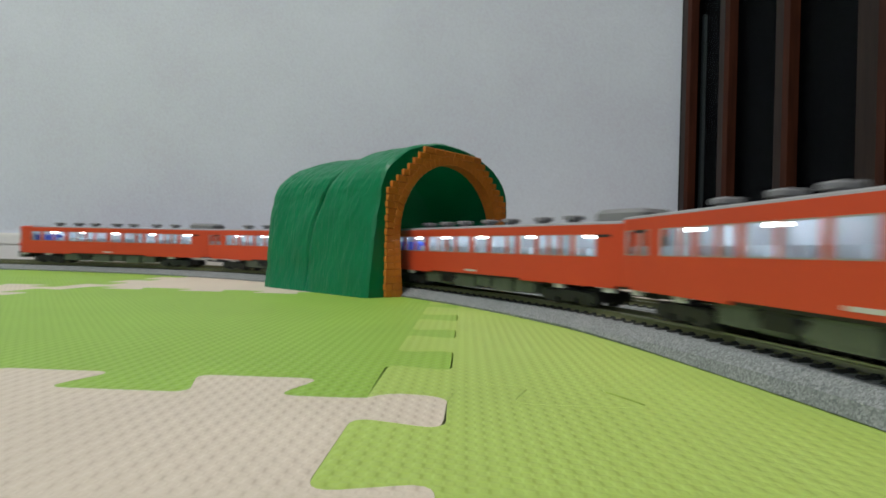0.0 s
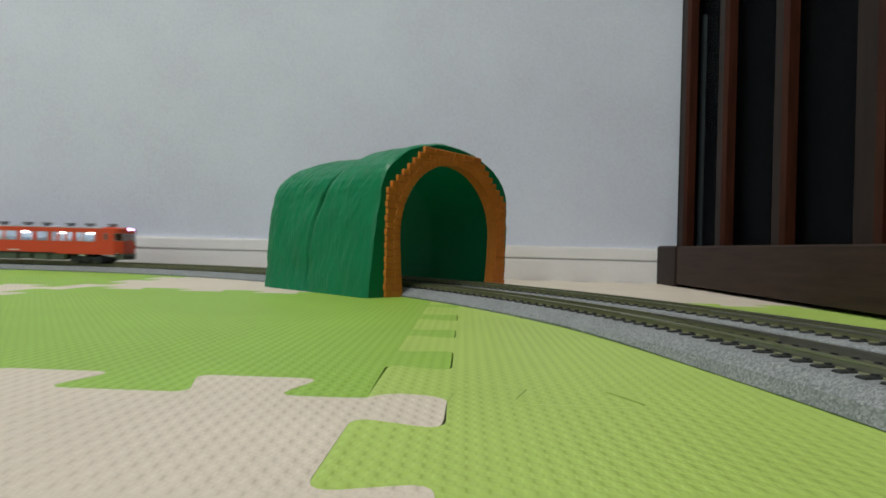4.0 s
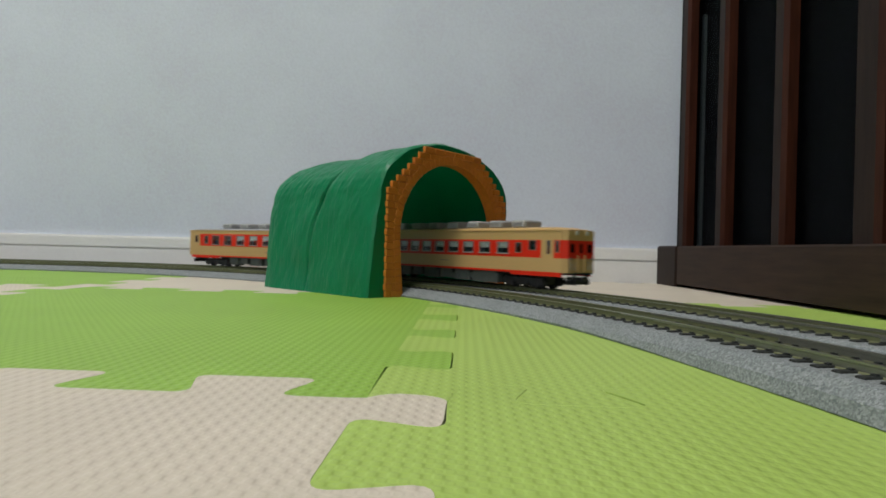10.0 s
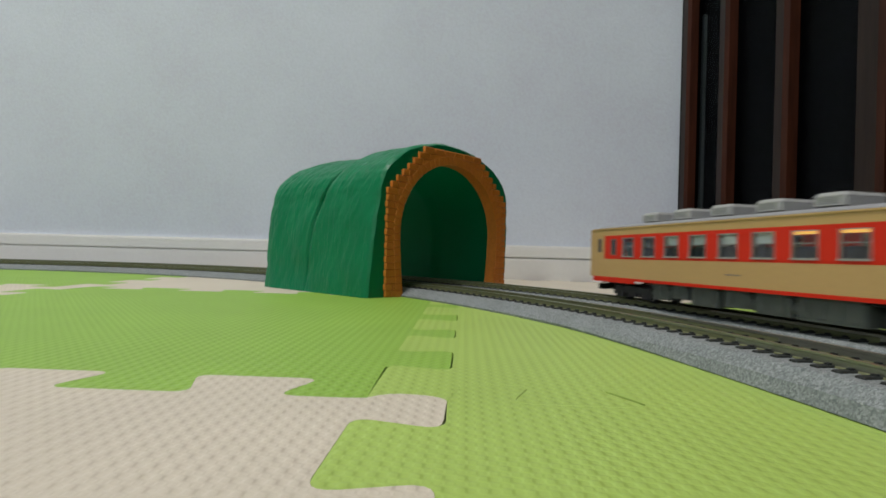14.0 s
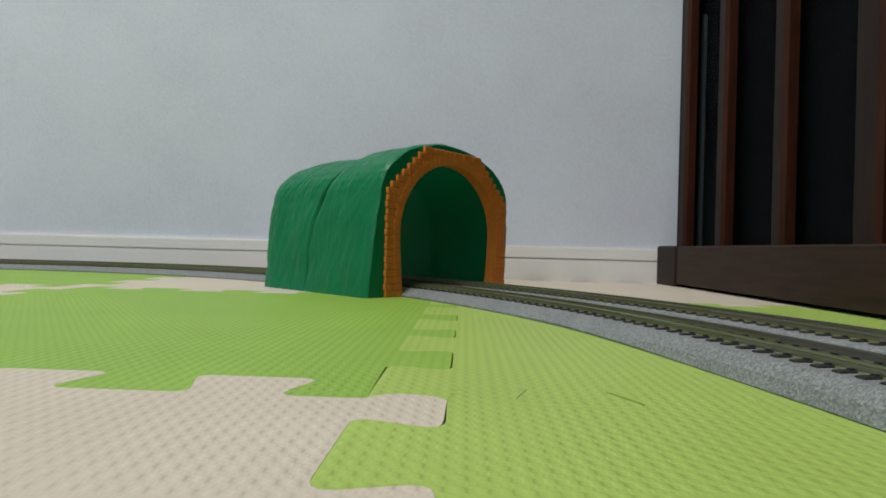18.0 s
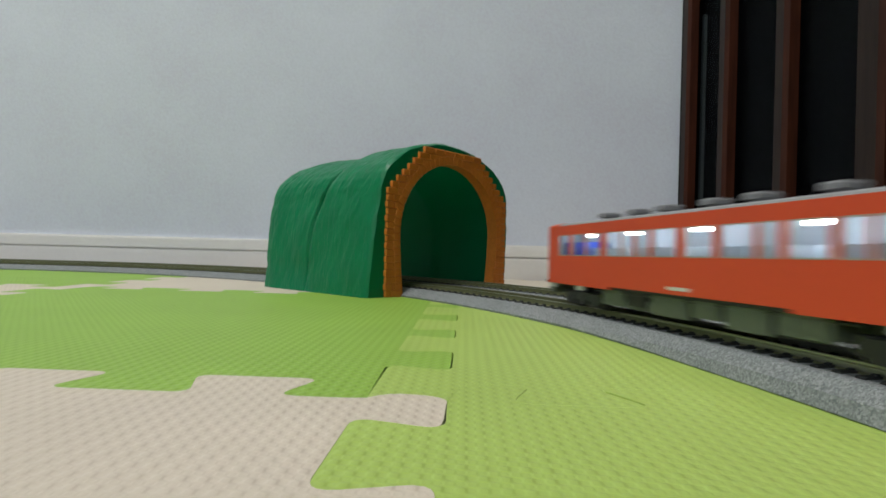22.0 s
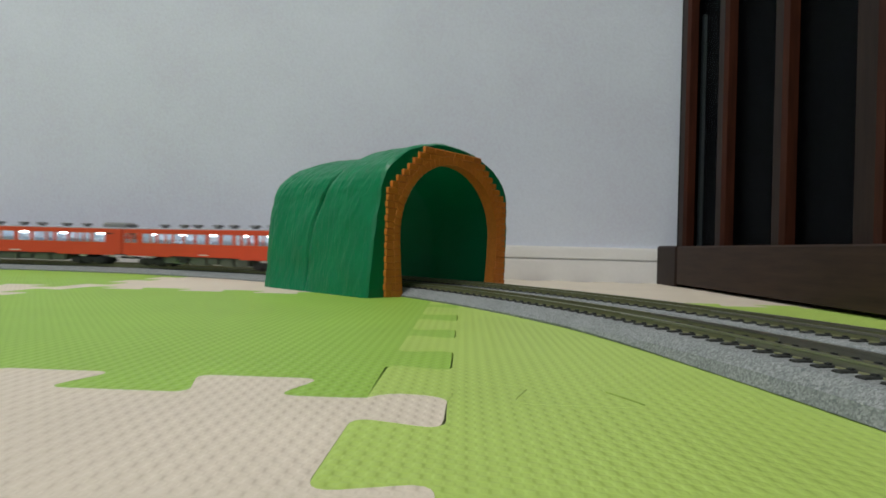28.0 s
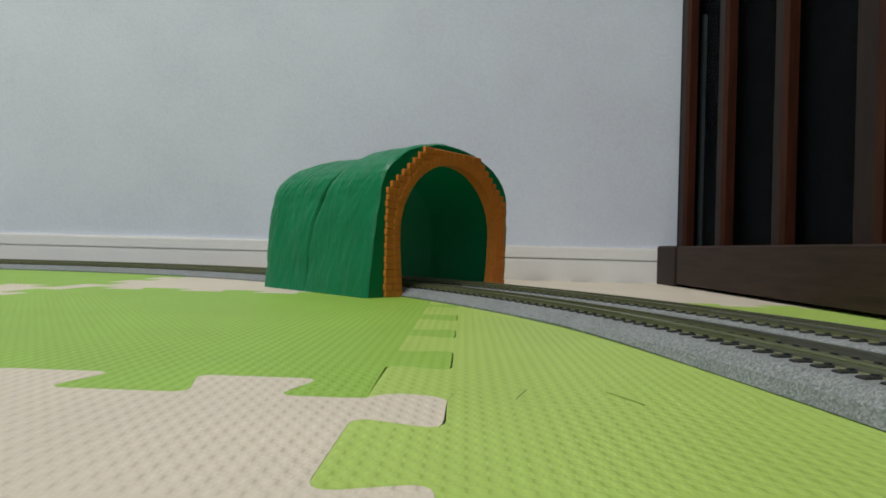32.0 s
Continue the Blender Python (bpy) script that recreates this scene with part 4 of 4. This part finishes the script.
    underfloor(car, [(-0.062, -0.044, 0.0052, None), (-0.041, -0.022, 0.0040, None), (-0.019, -0.004, 0.0058, None), (-0.001, 0.022, 0.0042, None), (0.026, 0.041, 0.0060, M_BLACK), (0.044, 0.063, 0.0048, None)], M_UNDER_O, 3 + variant)
    for sy in (-1, 1):
        bm = bmesh.new()
        x = -variant * (CAR_L / 2 - 0.016)
        box(bm, x - 0.005, x + 0.005, *sorted((sy * (CAR_W + 0.00015), sy * (CAR_W - 0.0004))), 0.0376, 0.0390)
        part("side_vent", bm, M_BLACK, car)
    for x in (-BOGIE_AT, BOGIE_AT):
        bogie(car, x, M_BLACK)
    couplers(car)
    return car


def cream_car(lead):
    """Cream and red express railcar. The lead car has its cab in front (+x), the other its plain cab at the rear."""
    car = new("model_railcar")
    car["cab"] = 1 if lead else -1
    if lead:
        cs = [0.142, 0.205, 0.273, 0.340, 0.405, 0.474, 0.545, 0.616, 0.690, 0.766]
        narrow = [0.025, 0.059, 0.829]
        lo, hi, RED0, RED1, dz = 0.0264, 0.0355, 0.0238, 0.0370, 0.0026
        units = [0.213, 0.306, 0.403, 0.505, 0.602, 0.705, 0.80]
    else:
        cs = [0.172 + 0.0793 * k for k in range(10)]
        narrow = [0.110]
        lo, hi, RED0, RED1, dz = 0.0267, 0.0380, 0.0250, 0.0398, 0.0004
        units = [0.210, 0.320, 0.434, 0.546, 0.660, 0.776, 0.896]
    X = lambda f: -CAR_L / 2 + f * CAR_L
    wins = [(X(c) - 0.0062, X(c) + 0.0062, lo, hi) for c in cs]
    small = [(X(c) - 0.0032, X(c) + 0.0032, lo + 0.0008, hi - 0.0004) for c in narrow]
    nose = car["cab"] * CAR_L / 2
    extra = []
    if lead:
        extra = [(X(0.882) - 0.0037, X(0.882) + 0.0037, 0.0318, 0.0394), (X(0.940) - 0.0019, X(0.940) + 0.0019, 0.0292, 0.0394), (X(0.970) - 0.0019, X(0.970) + 0.0019, 0.0305, 0.0392)]
    else:
        extra = [(X(0.045) - 0.0024, X(0.045) + 0.0024, 0.0295, 0.0385)]
    extra = [(a, b, c - dz, d - dz) for a, b, c, d in extra]
    bands = [(SOLE, RED0, 0), (RED0, RED1, 1), (RED1, EAVE, 0)]
    if lead:
        skip = [(X(0.914), X(0.958), RED0, RED1, 0)]
    else:
        skip = [(X(0.0), X(0.068), RED0, RED1, 0)]
    bm = bmesh.new()
    s = car["cab"]
    ends = sorted((-nose, nose - s * CHAMFER))
    sides(bm, wins + small + extra, bands, *ends, skip)
    cab_corners(bm, nose, s, [(SOLE, RED0, 0), (RED0, RED1, 1), (RED1, EAVE - 0.0002, 0)])
    face = [(a, b, c - dz, d - dz) for a, b, c, d in ((-0.0138, -0.0068, 0.0302, 0.0376), (0.0068, 0.0138, 0.0302, 0.0376), (-0.0026, 0.0026, 0.0300, 0.0378))]
    end_wall(bm, nose, -s * 0.0012, SOLE, EAVE, 0, face, [(RED0, RED1, 1)], narrow=0.0026)
    end_wall(bm, -nose, s * 0.0010, SOLE, EAVE, 0, [(-0.0042, 0.0042, 0.0150, 0.0370)], [(RED0, RED1, 1)])
    box(bm, -CAR_L / 2 + 0.0042, CAR_L / 2 - 0.0042, -CAR_W + 0.001, CAR_W - 0.001, SOLE, SOLE + 0.0010, 2)
    # red sole bar, deeper over the bogies
    for sy in (-1, 1):
        ya, yb = sorted((sy * (CAR_W + 0.0001), sy * (CAR_W - 0.0010)))
        box(bm, *ends, ya, yb, SOLE - 0.0014, SOLE + 0.0002, 1)
        for e in (-1, 1):
            xa, xb = sorted((e * (CAR_L / 2 - (CHAMFER if e == s else 0)), e * (CAR_L / 2 - 0.052)))
            box(bm, xa, xb, ya, yb, SOLE - 0.0030, SOLE - 0.0014, 1)
    part("body", bm, [M_CREAM, M_RED, M_LINING], car, "cream body with a red window band")
    bm = bmesh.new()
    roof_mesh(bm, -CAR_L / 2, CAR_L / 2, 0.0469, cab=s)
    part("roof", bm, M_CREAM if lead else M_ROOF, car, "cream painted roof" if lead else "grey painted roof")
    add_windows(car, wins, M_PANE, M_FRAME, "cream")
    add_windows(car, small + extra, M_PANE_DARK, M_SASH, "creamdark")
    for ya, yb, za, zb in face:
        frm, pn, more = window_mesh(yb - ya, zb - za, M_PANE_DARK, M_RED, "cab red")
        w = piece("cab_window", frm, car, Matrix.Translation((nose - s * 0.0002, (ya + yb) / 2, (za + zb) / 2)) @ Matrix.Rotation(-s * math.pi / 2, 4, "Z"))
        piece("pane", pn, w, Matrix.Identity(4))
    for y in (-0.0062, 0.0062):
        bm = bmesh.new()
        barrel(bm, (nose - s * 0.0018, y, 0.0424), 0, 0.0023, 0.0022, 18)
        case = part("headlight", bm, M_CREAM, car)
        bm = bmesh.new()
        barrel(bm, (nose + s * 0.0005, y, 0.0424), 0, 0.0018, 0.0003, 18)
        part("lens", bm, M_LENS, case)
    for y in (-0.0128, 0.0128):
        bm = bmesh.new()
        barrel(bm, (nose + s * 0.0003, y, 0.0235), 0, 0.0011, 0.0004, 14)
        part("tail_light", bm, M_SASH, car)
    bm = bmesh.new()
    for y in (-0.0041, 0.0041):
        box(bm, *sorted((nose, nose + s * 0.0009)), y - 0.0004, y + 0.0004, 0.0142, 0.0264)
    part("door_frame", bm, M_CREAM, car)
    bm = bmesh.new()
    for y in (-0.013, -0.0085, 0.0085, 0.013):
        barrel(bm, (nose + s * 0.0008, y, 0.0185), 2, 0.0003, 0.0032, 8)
    part("grab_rail", bm, M_FRAME, car)
    bm = bmesh.new()
    for e in (-0.0075, 0.0075):
        box(bm, *sorted((nose - s * 0.001, nose + s * 0.0008)), e - 0.0006, e + 0.0006, 0.0045, 0.0136)
    box(bm, *sorted((nose - s * 0.0035, nose - s * 0.001)), -0.0125, 0.0125, 0.0048, 0.0085)
    part("rail_guard", bm, M_BLACK, car)
    for sy in (-1, 1):
        bm = bmesh.new()
        for x0, x1 in ((-0.004, 0.0005), (0.0018, 0.0052)):
            box(bm, x0, x1, *sorted((sy * (CAR_W + 0.00012), sy * (CAR_W - 0.0004))), 0.0186, 0.0193)
        part("lettering_bar", bm, M_SASH, car, "tiny dark lettering")
        bm = bmesh.new()
        box(bm, -CAR_L / 2 + 0.004, CAR_L / 2 - 0.004, *sorted((sy * (CAR_W + 0.0005), sy * (CAR_W - 0.0004))), EAVE - 0.0004, EAVE + 0.0003)
        part("gutter", bm, M_CREAM, car)
    seats(car, wins, M_SEAT_DARK)
    # Added white strips: the bright wall seen through the upper windows, as colour.
    for c in (cs[2:] if lead else cs[2:6]):
        for sy in (-1, 1):
            bm = bmesh.new()
            for k in range(4):
                x = X(c) - 0.0058 + 0.0021 * k
                box(bm, x, x + 0.0021, *sorted((sy * (0.0160 - 0.0002 * (k % 2)), sy * (0.0156 - 0.0002 * (k % 2)))), hi - 0.0048, hi)
            part("curtain", bm, M_BRIGHT_STRIP, car, "added white strip standing in for the bright wall seen through")
    # doors at the car's end
    d = X(0.950) if not lead else X(0.09)
    for sy in (-1, 1):
        bm = bmesh.new()
        box(bm, d - 0.005, d + 0.005, *sorted((sy * (CAR_W + 0.0002), sy * (CAR_W - 0.0004))), RED0 + 0.0004, RED1 - 0.0004, 0)
        box(bm, d - 0.005, d + 0.005, *sorted((sy * (CAR_W + 0.0002), sy * (CAR_W - 0.0004))), SOLE + 0.0004, RED0, 1)
        part("door", bm, [M_RED, M_CREAM], car)
    if lead:
        bm = bmesh.new()
        bevel_box(bm, X(0.035), X(0.165), -0.011, 0.011, 0.0452, 0.0481, 0.001)
        part("roof_cover", bm, M_VENT, car, "low dark roof cover")
    else:
        bm = bmesh.new()
        box(bm, X(0.50), X(0.83), -0.0035, 0.0035, 0.0376, 0.0388)
        part("light_bar", bm, M_WARM, car, "dim warm interior lamp")
    for f in units:
        x = X(f)
        bm = bmesh.new()
        box(bm, x - 0.0066, x + 0.0066, -0.0085, 0.0085, 0.0450, 0.0478)
        bevel_box(bm, x - 0.0072, x + 0.0072, -0.0108, 0.0108, 0.0475, 0.0527, 0.0013)
        u = part("cooling_unit", bm, M_UNIT, car, "grey roof cooling unit")
        bm = bmesh.new()
        for k in range(4):
            for sy in (-1, 1):
                box(bm, x - 0.0046, x + 0.0046, *sorted((sy * 0.0107, sy * 0.0109)), 0.0484 + 0.0007 * k, 0.0486 + 0.0007 * k)
        part("grille", bm, M_VENT, u)
    gaps = [(-0.064, -0.050, 0.0032, M_UNDER_C), (-0.047, -0.034, 0.0048, None), (-0.031, -0.012, 0.0028, None), (-0.008, 0.008, 0.0040, None), (0.011, 0.030, 0.0030, None), (0.033, 0.062, 0.0026, None)]
    underfloor(car, gaps, M_UNDER_C, 9 + lead)
    for x in (-BOGIE_AT, BOGIE_AT):
        bogie(car, x, M_BLACK)
    couplers(car)
    return car


LOWERED = set()


def lowered(car, k, drop):
    """Makes the whole car a little lower, parts and all."""
    for ob in car.children_recursive:
        down = drop if ob.parent == car else 0.0
        ob.location.z = ob.location.z * k - down
        if ob.data and ob.data.name not in LOWERED:
            LOWERED.add(ob.data.name)
            ob.data.transform(Matrix.Diagonal((1, 1, k, 1)))


def stretched(car, k):
    """Lengthens a car slightly, along its own axis."""
    for ob in car.children_recursive:
        if ob.parent == car:
            ob.location.x *= k
        if ob.data and ob.data.users == 1:
            ob.data.transform(Matrix.Diagonal((k, 1, 1, 1)))


ORANGE_CARS = []
for k in range(4):
    c = orange_car(1 if k % 2 == 0 else -1)
    tagged(c, "vermilion model railcar with grey roof and lit windows" if k % 2 == 0 else "vermilion model railcar with violet-white cab headlight and lit windows", "model train", "vermilion train cars")
    lowered(c, 0.972, 0.0003)
    ORANGE_CARS.append(c)
CREAM_CARS = [cream_car(True), cream_car(False)]
stretched(CREAM_CARS[1], 1.014)
tagged(CREAM_CARS[0], "cream model railcar with red window band and cream roof", "model train", "cream and red train cars")
tagged(CREAM_CARS[1], "cream model railcar with red window band and grey roof", "model train", "cream and red train cars")


# ---- assumed ceiling lamp and window in the unseen part of the room ----
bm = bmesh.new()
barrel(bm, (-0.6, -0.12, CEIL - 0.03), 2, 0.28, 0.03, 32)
tagged(part("ceiling_light", bm, M_CEIL), "unseen round white ceiling lamp, added as a light source", "ceiling lamp")


# ---- the trains' runs ----
ORANGE_V = 0.2336


def cream_front(t):
    """Where the nose of the cream train is: it slows down a little as it passes."""
    u = min(t, 15.0) - 10
    ease = 0.004 * math.exp(-((t - 9.8) / 0.7) ** 2) + 0.009 * math.exp(-((t - 11.7) / 0.6) ** 2) + 0.006 * math.exp(-((t - 10.4) / 0.55) ** 2) - 0.004 * math.exp(-((t - 13.0) / 0.4) ** 2)
    return 0.3822 + ease - 0.14415 * u + (0.001296 if u < 0 else 0.00155) * u * u - 0.12865 * max(0.0, t - 15.0)


def car_pose(r, s, facing):
    a, _ = on_track(r, s - BOGIE_AT)
    b, _ = on_track(r, s + BOGIE_AT)
    d = (b - a) * facing
    mid = (a + b) / 2
    tilt = math.atan2(d.z, math.hypot(d.x, d.y))
    return Matrix.Translation((mid.x, mid.y, mid.z + RAIL_Z)) @ Matrix.Rotation(math.atan2(d.y, d.x), 4, "Z") @ Matrix.Rotation(-tilt, 4, "Y")


def motions():
    times = [0.2 * k for k in range(161)]
    for k, c in enumerate(ORANGE_CARS):
        walk(c, [(t, car_pose(R_IN, 1.0405 + ORANGE_V * t + 0.009 * math.exp(-((t - 22.1) / 0.7) ** 2) - (k + 0.5) * PITCH_O, 1)) for t in times])
    for k, c in enumerate(CREAM_CARS):
        walk(c, [(t, car_pose(R_OUT, cream_front(t) + 0.1318 + k * PITCH_C, -1)) for t in times])


motions()
